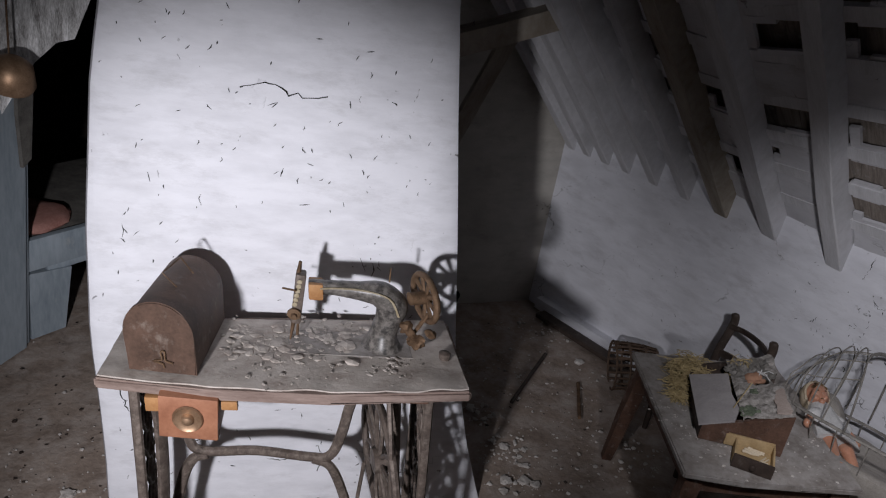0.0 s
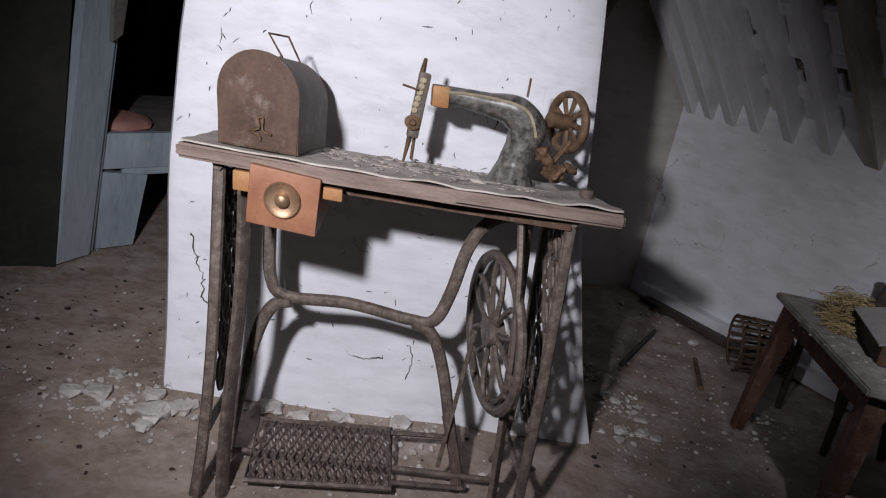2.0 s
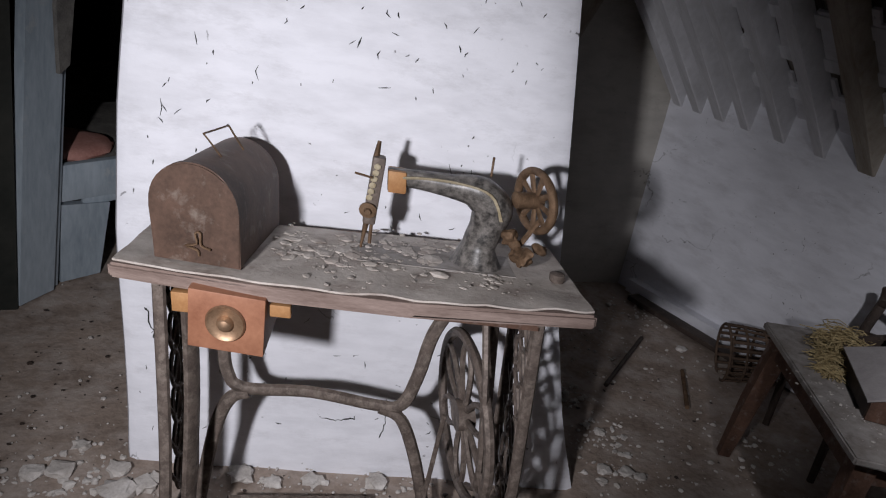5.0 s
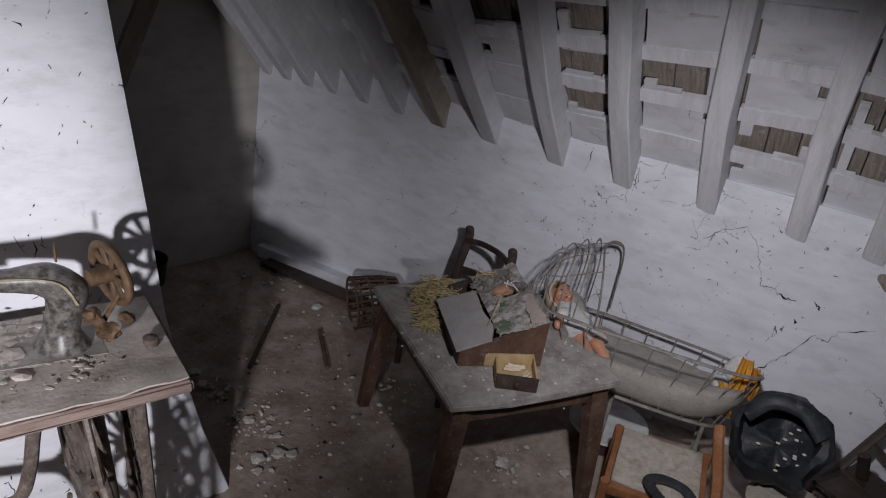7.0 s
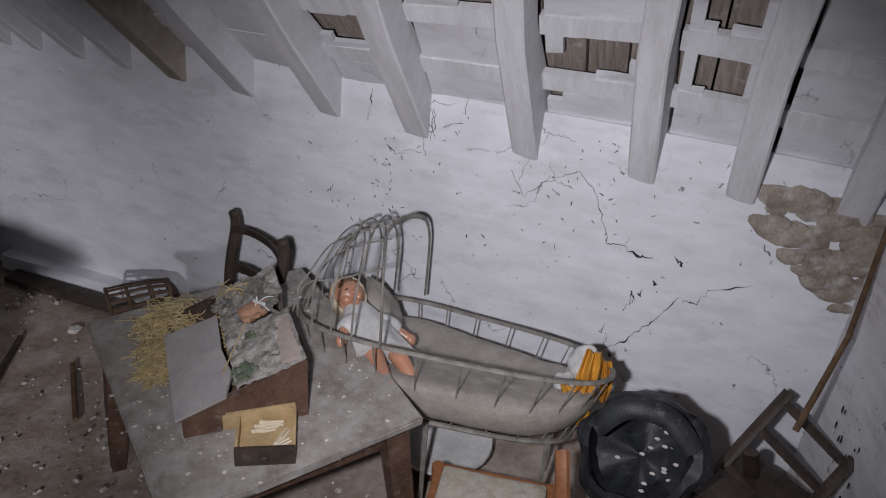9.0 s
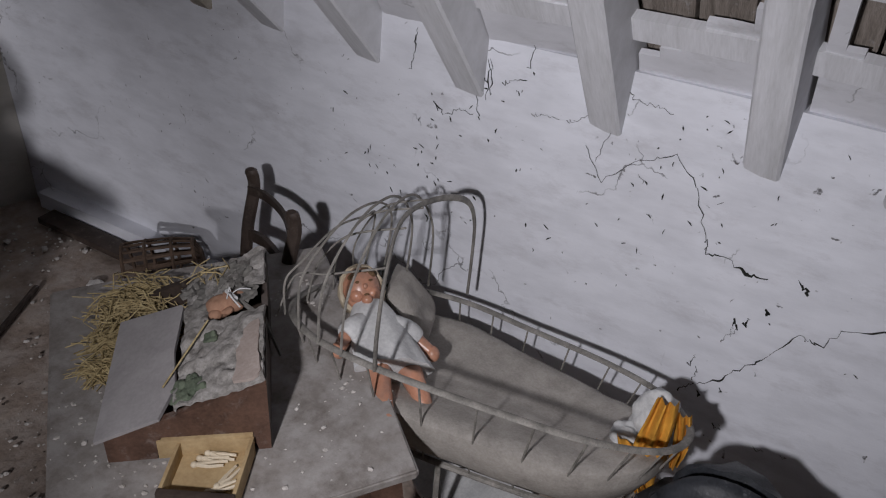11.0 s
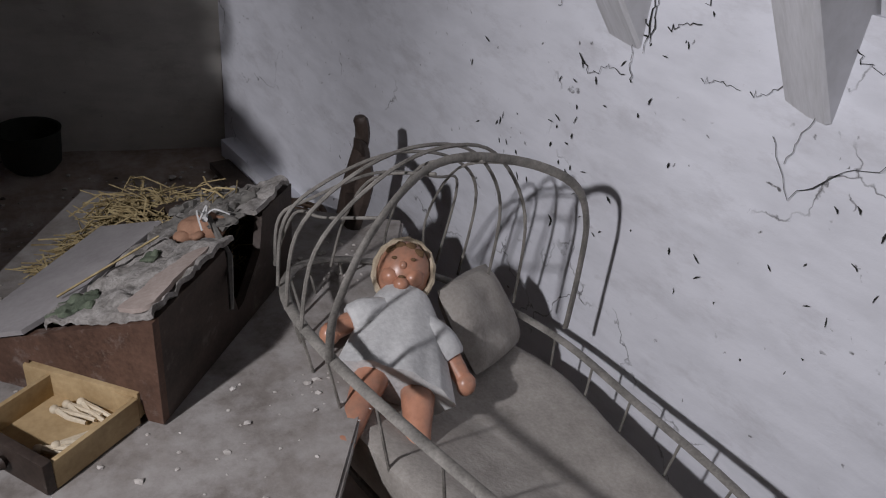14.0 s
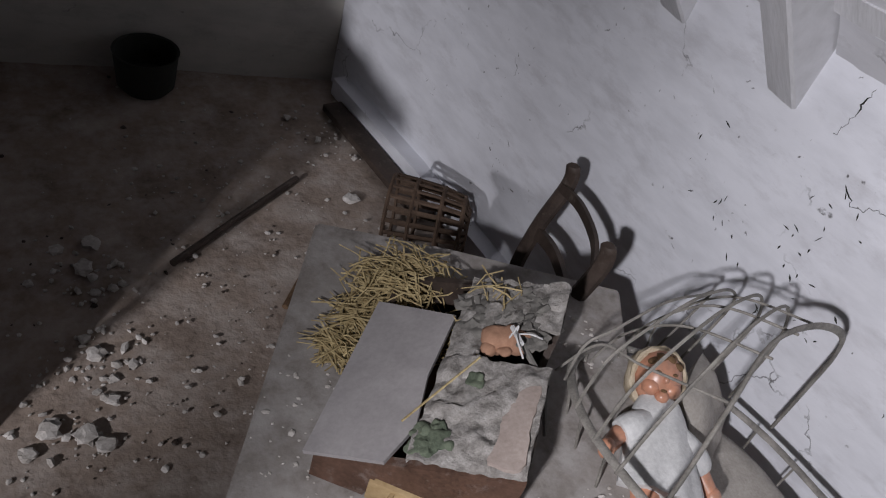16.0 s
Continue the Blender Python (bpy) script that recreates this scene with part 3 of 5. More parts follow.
def make_sewing_table():
    t = thing("treadle_sewing_table", (4.33, 5.5, 0), "leaning treadle sewing table with dusty top and cast iron stand", "sewing table")
    bm = bmesh.new()
    lo = [(-0.465, 0.01), (-0.2, -0.016), (0.1, -0.02), (0.47, 0.012), (0.475, 0.36), (0.40, 0.372), (-0.1, 0.335), (-0.44, 0.285)]
    prism(bm, lo, -0.026, 0.004, 2)
    bmesh.ops.bevel(bm, geom=list(bm.edges), offset=0.006, segments=2, affect="EDGES")
    part("tabletop", bm, EDGE, t, m=SEW)
    bm = bmesh.new()
    n, k = 46, 14
    g = []
    for i in range(n + 1):
        a = -0.455 + 0.918 * i / n
        front = -0.014 + 0.03 * (abs(a) / 0.46) ** 2.2
        back = 0.28 + 0.085 * (a + 0.45) / 0.9
        row = []
        for j in range(k + 1):
            b = front + (back - front) * j / k
            lift = max(0, 0.016 * noise.noise(Vector((a * 9, 3, 0)))) * max(0, 1 - j / 4) * (a > -0.02)
            row.append(bm.verts.new((a, b, 0.0065 + lift + 0.004 * noise.noise(Vector((a, b, 0)) * 14))))
        g.append(row)
    for i in range(n):
        for j in range(k):
            bm.faces.new((g[i][j], g[i + 1][j], g[i + 1][j + 1], g[i][j + 1]))
    ext = bmesh.ops.extrude_face_region(bm, geom=list(bm.faces))["geom"]
    bmesh.ops.translate(bm, vec=(0, 0, 0.004), verts=[e for e in ext if isinstance(e, bmesh.types.BMVert)])
    part("veneer", bm, VENEER, t, "lifting dusty veneer with a wavy front edge", m=SEW)
    part("apron", boxed((-0.33, 0.03, -0.05), (0.36, 0.045, -0.026)), WOOD, t, m=SEW)
    # small drawer under the front
    d = part("drawer", boxed((-0.305, -0.03, -0.148), (-0.165, 0.2, -0.03), 0.004), DRAWER_WOOD, t, "reddish wooden drawer, one of its corners low", m=SEW @ pose(0, 0, 0, 0, 4, 0))
    m = SEW @ pose(0, 0, 0, 0, 4, 0) @ pose(-0.236, -0.03, -0.088, 90, 0, 0)
    bm = bmesh.new()
    lathe(bm, [(0.034, 0), (0.037, 0.003), (0.034, 0.007), (0.028, 0.004), (0.016, 0.003), (0.015, 0.008), (0.010, 0.014), (0.002, 0.016)], 24, m)
    part("pull", bm, BRASS, d, "round turned pull with a boss")
    part("drawer_bracket", boxed((-0.345, -0.01, -0.07), (-0.305, 0.01, -0.03), 0.003), ORANGE, t, m=SEW)
    part("drawer_bracket", boxed((-0.165, -0.01, -0.06), (-0.125, 0.01, -0.035), 0.003), ORANGE, t, m=SEW)
    part("drawer_runner", boxed((-0.06, 0.05, -0.05), (0.24, 0.09, -0.035), 0.003), DRAWER_WOOD, t, m=SEW)

    # openwork side frames
    def side(a, lean):
        z0 = ground(a) + 0.012
        top = -0.032
        for b0, b1 in ((0.045, 0.02), (0.235, 0.285)):
            pts = curve([(a, b0, top), (a - lean * 0.3, b0 + (b1 - b0) * 0.1, (top + z0) * 0.5), (a - lean * 0.7, b0 + (b1 - b0) * 0.5, z0 + 0.13), (a - lean, b1, z0 + 0.17 * b1)], 6)
            part("leg", rod(pts, 0.009, 8, flat=1.5, up=(1, 0, 0)), IRON, t, m=SEW)
        bar = part("frame_bar", rod([(a, 0.03, top), (a, 0.25, top)], 0.011, 6), IRON, t, m=SEW)
        part("frame_bar", rod([(a - lean * 0.6, 0.03, z0 + 0.16), (a - lean * 0.6, 0.255, z0 + 0.16)], 0.010, 6), IRON, t, m=SEW)
        # scrolls
        for r in range(6):
            zc = top - 0.06 - r * 0.088
            if zc < z0 + 0.19:
                continue
            aa = a - lean * 0.35 * r / 6
            for s in (-1, 1):
                pts = [(aa, 0.14 + s * (0.030 + 0.024 * math.cos(q)), zc + 0.043 * math.sin(q)) for q in [2 * math.pi * k / 12 for k in range(12)]]
                part("scroll", rod(pts, 0.0052, 5, closed=True), IRON, t, m=SEW)
            part("wavy_bar", rod(curve([(aa, 0.06, zc + 0.03), (aa, 0.10, zc - 0.02), (aa, 0.14, zc + 0.03), (aa, 0.18, zc - 0.02), (aa, 0.225, zc + 0.03)], 4), 0.005, 5), IRON, t, m=SEW)
        return bar

    side(-0.385, 0.05)
    side(0.365, 0.055)
    # the second, inner upright of each frame
    part("upright", rod(curve([(-0.335, 0.06, -0.04), (-0.342, 0.06, -0.3), (-0.375, 0.06, -0.66), (-0.38, 0.05, -0.815)], 5), 0.012, 6, flat=1.6), IRON, t, m=SEW)
    part("upright", rod(curve([(0.285, 0.10, -0.035), (0.285, 0.10, -0.42), (0.275, 0.10, -0.83)], 5), 0.012, 6, flat=1.6), IRON, t, m=SEW)
    # back yoke
    b = 0.17
    rows = [
        [(-0.30, b, -0.045), (-0.302, b, -0.202), (-0.297, b, -0.302), (-0.26, b, -0.342), (-0.11, b, -0.336), (0.04, b, -0.354), (0.10, b, -0.347), (0.135, b, -0.269), (0.165, b, -0.157), (0.21, b, -0.084), (0.27, b, -0.056)],
        [(-0.25, b, -0.353), (-0.295, b, -0.375), (-0.335, b, -0.47), (-0.385, b, -0.694), (-0.40, b, -0.81)],
        [(0.05, b, -0.361), (0.10, b, -0.386), (0.135, b, -0.482), (0.165, b, -0.627), (0.195, b, -0.762), (0.19, b, -0.825)],
    ]
    for r in rows:
        part("yoke_brace", rod(curve(r, 6), 0.0155, 8, flat=0.7, up=(0, 1, 0)), IRON, t, m=SEW)
    # drive wheel
    w = SEW @ pose(0.245, 0.16, -0.35, 0, 0, 9) @ pose(0, 0, 0, 0, 90, 0)
    bm = bmesh.new()
    ring = [(0.188 * math.cos(q), 0.188 * math.sin(q), 0) for q in [2 * math.pi * k / 48 for k in range(48)]]
    tube(bm, ring, 0.0125, 8, closed=True)
    wheel = part("drive_wheel", bm, IRON, t, "cast iron drive wheel with looping spokes", m=w)
    for k in range(6):
        q = k * math.pi / 3
        pts = []
        for s in range(13):
            u = s / 12
            rr, off = 0.03 + 0.15 * math.sin(math.pi * u), 0.34 * math.cos(math.pi * u)
            pts.append((rr * math.cos(q + off), rr * math.sin(q + off), 0))
        part("spoke", rod(pts, 0.0072, 6), IRON, wheel, m=w)
    bm = lathe(bmesh.new(), [(0.036, -0.02), (0.036, 0.02)], 16, w)
    part("hub", bm, IRON, wheel)
    part("belt_guard", rod(curve([(0.26, 0.06, -0.06), (0.262, 0.02, -0.20), (0.265, 0.03, -0.42), (0.262, 0.14, -0.53)], 6), 0.008, 6), IRON, t, m=SEW)
    # treadle plate
    tilt = SEW @ frame_of((-0.155, 0.165, -0.745), (1.12, 0.09, 0.02), (0, 0.93, 0.30), (-0.02, -0.30, 0.93))
    bm = bmesh.new()
    x0, x1, y0, y1 = -0.155, 0.155, -0.095, 0.095
    tube(bm, [(x0, y0, 0), (x1, y0, 0), (x1, y1, 0), (x0, y1, 0)], 0.008, 6, closed=True)
    plate = part("treadle_plate", bm, IRON, t, "openwork cast iron treadle plate", m=tilt)
    nx, ny = 8, 4
    for j in range(ny):
        for s in (-1, 1):
            pts = []
            for i in range(nx * 4 + 1):
                u = i / (nx * 4)
                pts.append((x0 + (x1 - x0) * u, y0 + (y1 - y0) * (j + 0.5) / ny + s * 0.0225 * math.cos(u * nx * 2 * math.pi), 0.001))
            part("lattice_bar", rod(pts, 0.0042, 5), IRON, plate, m=tilt)
    part("treadle_arm", rod([(x1, y0 + 0.02, 0), (x1 + 0.17, y0 + 0.03, -0.02)], 0.007, 6), IRON, plate, m=tilt)
    part("treadle_arm", rod([(x1, y1 - 0.02, 0.01), (x1 + 0.16, y1 - 0.01, 0.0)], 0.007, 6), IRON, plate, m=tilt)
    part("treadle_arm", rod(curve([(x1 + 0.13, y1 + 0.02, 0.05), (x1 + 0.15, y1 - 0.05, 0), (x1 + 0.16, y0 + 0.03, -0.02)], 4), 0.009, 6), IRON, plate, m=tilt)
    part("axle", rod([(-0.40, 0.16, -0.765), (0.30, 0.16, -0.755)], 0.008, 6), IRON, t, m=SEW)
    part("pitman_rod", rod([(0.20, 0.15, -0.35), (0.14, 0.15, -0.73)], 0.006, 6), IRON, t, m=SEW)


make_sewing_table()


def make_cover():
    t = thing("sewing_machine_cover", SEW @ Vector((-0.31, 0.15, 0.012)), "rusty round-topped tin cover with a wire handle", "tin cover")
    m = SEW @ pose(-0.308, 0, 0.013, 0, 0, -6)
    w = 0.08
    arch = [(-w, 0), (-w - 0.002, 0.10)] + [(w * 1.02 * math.cos(q), 0.105 + 0.085 * math.sin(q)) for q in [math.pi - math.pi * k / 18 for k in range(19)]] + [(w, 0)]
    bm = bmesh.new()
    prism(bm, arch, 0.052, 0.315, 1)
    part("body", bm, TIN, t, m=m)
    bm = bmesh.new()
    prism(bm, [(a * 1.035, c * 1.02) for a, c in arch], 0.03, 0.052, 1)
    bmesh.ops.bevel(bm, geom=[e for e in bm.edges if abs((e.verts[0].co - e.verts[1].co).y) < 1e-6], offset=0.003, segments=2, affect="EDGES")
    front = part("end_plate", bm, TIN, t, "flat rusty end plate", m=m)
    part("keyhole_clasp", rod(curve([(0.006, 0.027, 0.018), (0.004, 0.025, 0.03), (-0.018, 0.025, 0.036), (0.004, 0.025, 0.042), (0.002, 0.025, 0.062), (0.012, 0.025, 0.064), (0.012, 0.025, 0.04), (0.03, 0.025, 0.034)], 3), 0.0025, 5), RUST, front, m=m)
    part("wire_handle", rod([(0.02, 0.13, 0.187), (-0.005, 0.11, 0.232), (0.012, 0.20, 0.236), (0.036, 0.215, 0.186)], 0.0024, 6), RUST, t, m=m)


make_cover()


HEAD = SEW @ pose(0.02, 0.01, 0) @ Matrix.Diagonal((1.05, 1.02, 0.9, 1))


def make_machine():
    t = thing("sewing_machine", SEW @ Vector((0.15, 0.19, 0.012)), "old black sewing machine, dusty with worn gilt ornament", "sewing machine")
    b = 0.19
    bm = bmesh.new()
    prism(bm, [(-0.03, 0.006), (0.30, 0.006), (0.30, 0.0145), (-0.03, 0.0135)], b - 0.06, b + 0.06, 1)
    bmesh.ops.bevel(bm, geom=list(bm.edges), offset=0.002, segments=2, affect="EDGES")
    part("bed", bm, DUSTY_TOP, t, "dust-covered bed plate", m=HEAD)
    # pillar and arm in one casting
    pts = [(0.222, b, 0.012), (0.225, b, 0.06), (0.238, b, 0.11), (0.246, b, 0.16), (0.215, b, 0.193), (0.16, b, 0.20), (0.10, b, 0.205), (0.03, b, 0.207)]
    bm = rod(curve(pts, 6), [float(r) for r in np.interp(np.linspace(0, 7, 43), range(8), [0.058, 0.036, 0.036, 0.046, 0.044, 0.031, 0.025, 0.021])], 14, flat=0.85)
    arm = part("arm", bm, ENAMEL, t, m=HEAD)
    bm = rod(curve([(0.26, b - 0.034, 0.14), (0.235, b - 0.036, 0.20), (0.17, b - 0.024, 0.215), (0.10, b - 0.02, 0.215), (0.06, b - 0.02, 0.21)], 5), 0.0075, 6, flat=0.5)
    part("gilt_ornament", bm, GILT, arm, "flaking gilt ornament", m=HEAD)
    bm = boxed((-0.012, b - 0.02, 0.085), (0.014, b + 0.02, 0.25), 0.006, pose(0, 0, 0, 0, 7, 0) @ pose(-0.018, 0, 0))
    head = part("head", bm, IRON, t, m=HEAD)
    bm = bmesh.new()
    for k in range(6):
        blob(bm, (-0.006 + 0.003 * k, b - 0.024, 0.155 + 0.015 * k), (0.008, 0.003, 0.008), sub=1)
    part("face_plate", bm, GILT, head, "ornamented face plate", m=HEAD)
    part("orange_block", boxed((0.03, b - 0.024, 0.172), (0.068, b + 0.024, 0.225), 0.006), ORANGE, t, "orange worn casting behind the head", m=HEAD)
    part("needle_bar", rod([(-0.022, b, 0.02), (-0.012, b, 0.08), (0.006, b, 0.245), (0.012, b, 0.285)], [0.0025, 0.006, 0.007, 0.004], 8), RUST, t, m=HEAD)
    part("presser_bar", rod([(-0.004, b + 0.012, 0.028), (0.0, b + 0.012, 0.09)], 0.004, 6), RUST, t, m=HEAD)
    part("thread_lever", rod([(0.0, b - 0.03, 0.205), (-0.035, b - 0.03, 0.212)], 0.003, 6), RUST, t, m=HEAD)
    bm = lathe(bmesh.new(), [(0.018, 0), (0.018, 0.008), (0.008, 0.012), (0.006, 0.02)], 14, pose(-0.008, b - 0.022, 0.125, 90, 0, 0))
    part("tension_dial", bm, RUST, t, m=HEAD)
    part("spool_pin", rod([(0.24, b, 0.235), (0.243, b, 0.282)], 0.0025, 6), RUST, t, m=HEAD)
    # handwheel with spokes
    w = HEAD @ pose(0.335, b, 0.19, 0, 0, 17) @ pose(0, 0, 0, 0, 90, 0)
    bm = bmesh.new()
    tube(bm, [(0.071 * math.cos(q), 0.071 * math.sin(q), 0) for q in [2 * math.pi * k / 36 for k in range(36)]], 0.0095, 10, closed=True)
    wheel = part("handwheel", bm, RUST, t, "rusty spoked handwheel", m=w)
    for k in range(9):
        q = 2 * math.pi * k / 9
        part("spoke", rod([(0.014 * math.cos(q), 0.014 * math.sin(q), 0), (0.068 * math.cos(q), 0.068 * math.sin(q), 0)], [0.006, 0.0085], 6, flat=0.6), RUST, wheel, m=w)
    part("hub", lathe(bmesh.new(), [(0.006, -0.05), (0.02, -0.045), (0.02, 0.012), (0.008, 0.016)], 16, w), RUST, wheel)
    # bobbin winder and its lumps
    bm = bmesh.new()
    blob(bm, (0.285, b - 0.03, 0.10), (0.018, 0.015, 0.024), rough=0.012, scale=80)
    blob(bm, (0.31, b - 0.04, 0.06), (0.022, 0.017, 0.024), rough=0.014, scale=80)
    blob(bm, (0.35, b - 0.02, 0.075), (0.016, 0.013, 0.014), rough=0.009, scale=80)
    tube(bm, [(0.29, b - 0.02, 0.05), (0.345, b - 0.02, 0.15)], 0.006, 6)
    part("bobbin_winder", bm, RUST, t, "rusted bobbin winder", m=HEAD)
    bm = lathe(bmesh.new(), [(0.014, 0), (0.016, 0.005), (0.016, 0.02), (0.010, 0.024)], 14, HEAD @ pose(0.385, b - 0.05, 0.012))
    part("bobbin_cup", bm, IRON, t)


make_machine()


def crumbs(name, m, spots, count, size, material, label, category, seed, flat=0.55, kind="stuff"):
    """Broken bits scattered round the given spots, rows of (x, y, spread)."""
    r = random.Random(seed)
    bm = bmesh.new()
    for _ in range(count):
        x, y, s = r.choice(spots)
        x, y = x + r.gauss(0, s), y + r.gauss(0, s)
        d = size * (0.4 + 1.3 * r.random() ** 3)
        got = bmesh.ops.create_icosphere(bm, subdivisions=1, radius=d)["verts"]
        for v in got:
            v.co *= 0.65 + 0.6 * r.random()
        bmesh.ops.transform(bm, matrix=pose(x, y, d * flat * 0.5, 0, 0, r.random() * 360) @ Matrix.Diagonal((1, 0.5 + 0.7 * r.random(), flat, 1)), verts=got)
    bm.transform(m)
    me = mesh_of(name, bm, material, smooth=False)
    return tagged(new(name, me), label, category, "", kind)


crumbs("plaster_crumbs", SEW @ pose(0, 0, 0.012), [(-0.15, 0.16, 0.06), (-0.05, 0.10, 0.05), (0.05, 0.24, 0.06), (0.1, 0.12, 0.06), (0.28, 0.10, 0.04), (-0.2, 0.26, 0.04), (0.2, 0.27, 0.05)], 300, 0.0062, DULL_RUBBLE, "plaster crumbs and grit over the sewing table", "debris", 3, 0.32)
crumbs("grey_dust_lumps", SEW @ pose(0, 0, 0.01), [(-0.12, 0.2, 0.05), (-0.02, 0.16, 0.06), (0.12, 0.2, 0.05)], 130, 0.016, VENEER, "grey flakes of dust over the sewing table", "debris", 4, 0.22)

# ---- the child's corner ----
TABLE = frame_of((5.439, 5.071, 0.475), (1.028, -0.619, 0), (0.552, 0.869, 0), (0, 0, 1.05))


def make_child_table():
    t = thing("child_table", (5.85, 5.2, 0), "small brown wooden table with a dust-grey top and slanting legs", "table")
    bm = bmesh.new()
    prism(bm, [(0.0, 0.0), (0.15, -0.012), (0.3, -0.006), (0.468, 0.0), (0.474, 0.33), (0.468, 0.652), (0.2, 0.656), (0.0, 0.65)], -0.02, 0.0, 2)
    bmesh.ops.bevel(bm, geom=list(bm.edges), offset=0.004, segments=2, affect="EDGES")
    part("tabletop", bm, DUSTY_TOP, t, m=TABLE)
    for a0, a1, b0, b1 in ((0.03, 0.44, 0.035, 0.05), (0.03, 0.44, 0.60, 0.615), (0.03, 0.045, 0.05, 0.60), (0.425, 0.44, 0.05, 0.60)):
        part("apron", boxed((a0, b0, -0.085), (a1, b1, -0.021), 0.002), WOOD, t, m=TABLE)
    for a, b, sa, sb in ((0.045, 0.05, -1, -1), (0.425, 0.05, 1, -1), (0.045, 0.60, -1, 1), (0.425, 0.60, 1, 1)):
        p = [(a, b, -0.021), (a + 0.02 * sa, b + 0.02 * sb, -0.25), (a + 0.035 * sa, b + 0.03 * sb, -0.447)]
        part("leg", rod(p, [0.034, 0.029, 0.021], 4, up=(0, 1, 0)), WOOD, t, m=TABLE)


make_child_table()

DESK = frame_of((5.612, 5.17, 0.478), (0.731, -0.682, 0), (0.765, 0.820, 0), (0, 0, 1.04))


def make_writing_slope():
    t = thing("writing_slope", (5.85, 5.2, 0.478), "broken dark wooden writing slope with a loose grey lid", "writing box")
    w, d = 0.255, 0.325
    hl, hr = 0.048, 0.14
    def wedge(lo, hi, b0, b1):
        zl, zr = hl + (hr - hl) * lo / w, hl + (hr - hl) * hi / w
        return prism(bmesh.new(), [(lo, 0), (hi, 0), (hi, zr), (lo, zl)], b0, b1, 1)
    part("front_board", prism(bmesh.new(), [(0, 0), (0.075, 0), (0.085, 0.045), (0.225, 0.04), (0.235, 0), (w, 0), (w, hr), (0, hl)], 0, 0.011, 1), WOOD, t, m=DESK)
    part("back_board", wedge(0, w, d - 0.011, d), DARK_WOOD, t, m=DESK)
    part("side_board", boxed((0, 0.011, 0), (0.01, d - 0.011, hl)), DARK_WOOD, t, m=DESK)
    bm = bmesh.new()
    prism(bm, [(0.011, 0), (d - 0.011, 0), (d - 0.011, hr), (d - 0.085, hr), (d - 0.095, 0.085), (d - 0.14, 0.04), (0.17, 0.035), (0.155, 0.08), (0.145, hr), (0.011, hr)], w - 0.011, w, 0)
    part("side_board", bm, DARK_WOOD, t, "broken side board with a gap", m=DESK)
    part("floor_board", boxed((0.01, 0.011, 0.0), (w - 0.011, d - 0.011, 0.008)), WOOD, t, m=DESK)
    part("inner_drawer_front", boxed((0.078, -0.004, 0.003), (0.228, 0.02, 0.040), 0.002), PALE_WOOD, t, "pale open slot in the front", m=DESK)
    lid = DESK @ pose(0, 0, hl + 0.004, 0, -math.degrees(math.atan2(hr - hl, w)), 0)
    bm = bmesh.new()
    prism(bm, [(-0.012, -0.006), (0.095, -0.004), (0.118, 0.05), (0.108, 0.13), (0.115, 0.24), (-0.01, 0.252)], 0.0, 0.006, 2)
    part("loose_lid", bm, PAPER, t, "loose dusty grey lid board", m=lid)
    # the dirt-caked right half of the top
    bm = bmesh.new()
    n, k = 30, 56
    g = []
    for i in range(n + 1):
        row = []
        for j in range(k + 1):
            a, b = 0.12 + 0.15 * i / n, 0.004 + 0.316 * j / k
            z = 0.003 + 0.012 * abs(noise.noise(Vector((a, b * 0.5, 0)) * 34)) + 0.005 * noise.noise(Vector((a, b, 1)) * 70) + (0.004 if noise.noise(Vector((a * 0.8, b, 3)) * 22) > 0.05 else 0.0)
            row.append(bm.verts.new((a + 0.003 * noise.noise(Vector((b * 30, 0, a))), b, z)))
        g.append(row)
    for i in range(n):
        for j in range(k):
            b = 0.316 * (j + 0.5) / k
            if 0.165 < b < 0.225 and i > 8 + 6 * noise.noise(Vector((b * 40, 0, 0))):
                continue
            bm.faces.new((g[i][j], g[i + 1][j], g[i + 1][j + 1], g[i][j + 1]))
    bmesh.ops.delete(bm, geom=[v for v in bm.verts if not v.link_faces], context="VERTS")
    ext = bmesh.ops.extrude_face_region(bm, geom=list(bm.faces))["geom"]
    bmesh.ops.translate(bm, vec=(0, 0, -0.006), verts=[e for e in ext if isinstance(e, bmesh.types.BMVert)])
    part("caked_top", bm, CAKE, t, "top caked with grey peeling dirt", m=lid)
    bm = bmesh.new()
    r = random.Random(9)
    edge = [(0.222, 0.012), (0.262, 0.010), (0.264, 0.05), (0.263, 0.09), (0.264, 0.125), (0.248, 0.128), (0.236, 0.112), (0.232, 0.09), (0.224, 0.072), (0.226, 0.045)]
    ring = [(p.x + r.gauss(0, 0.0012), p.y + r.gauss(0, 0.0012)) for p in curve([(x, y, 0) for x, y in edge], 4, closed=True)]
    prism(bm, ring, 0.006, 0.0115, 2)
    part("pale_flake", bm, PALE_FLAKE, t, "pale pinkish flake of paper", m=lid)
    bm = bmesh.new()
    for a, b, q in ((0.185, 0.208, 0.026), (0.206, 0.212, 0.024), (0.178, 0.192, 0.014), (0.197, 0.19, 0.012)):
        blob(bm, (a, b, 0.0), (q, q * 0.75, q * 0.7), rough=0.007, scale=55)
    part("clay_lump", bm, ORANGE_CLAY, t, "orange clay lump in the gap", m=lid)
    bm = bmesh.new()
    for a, b, q in ((0.138, 0.022, 0.02), (0.150, 0.035, 0.018), (0.130, 0.042, 0.016), (0.147, 0.052, 0.012), (0.162, 0.03, 0.011), (0.128, 0.018, 0.013)):
        blob(bm, (a, b, 0.008), (q, q * 0.85, 0.004), rough=0.007, scale=120)
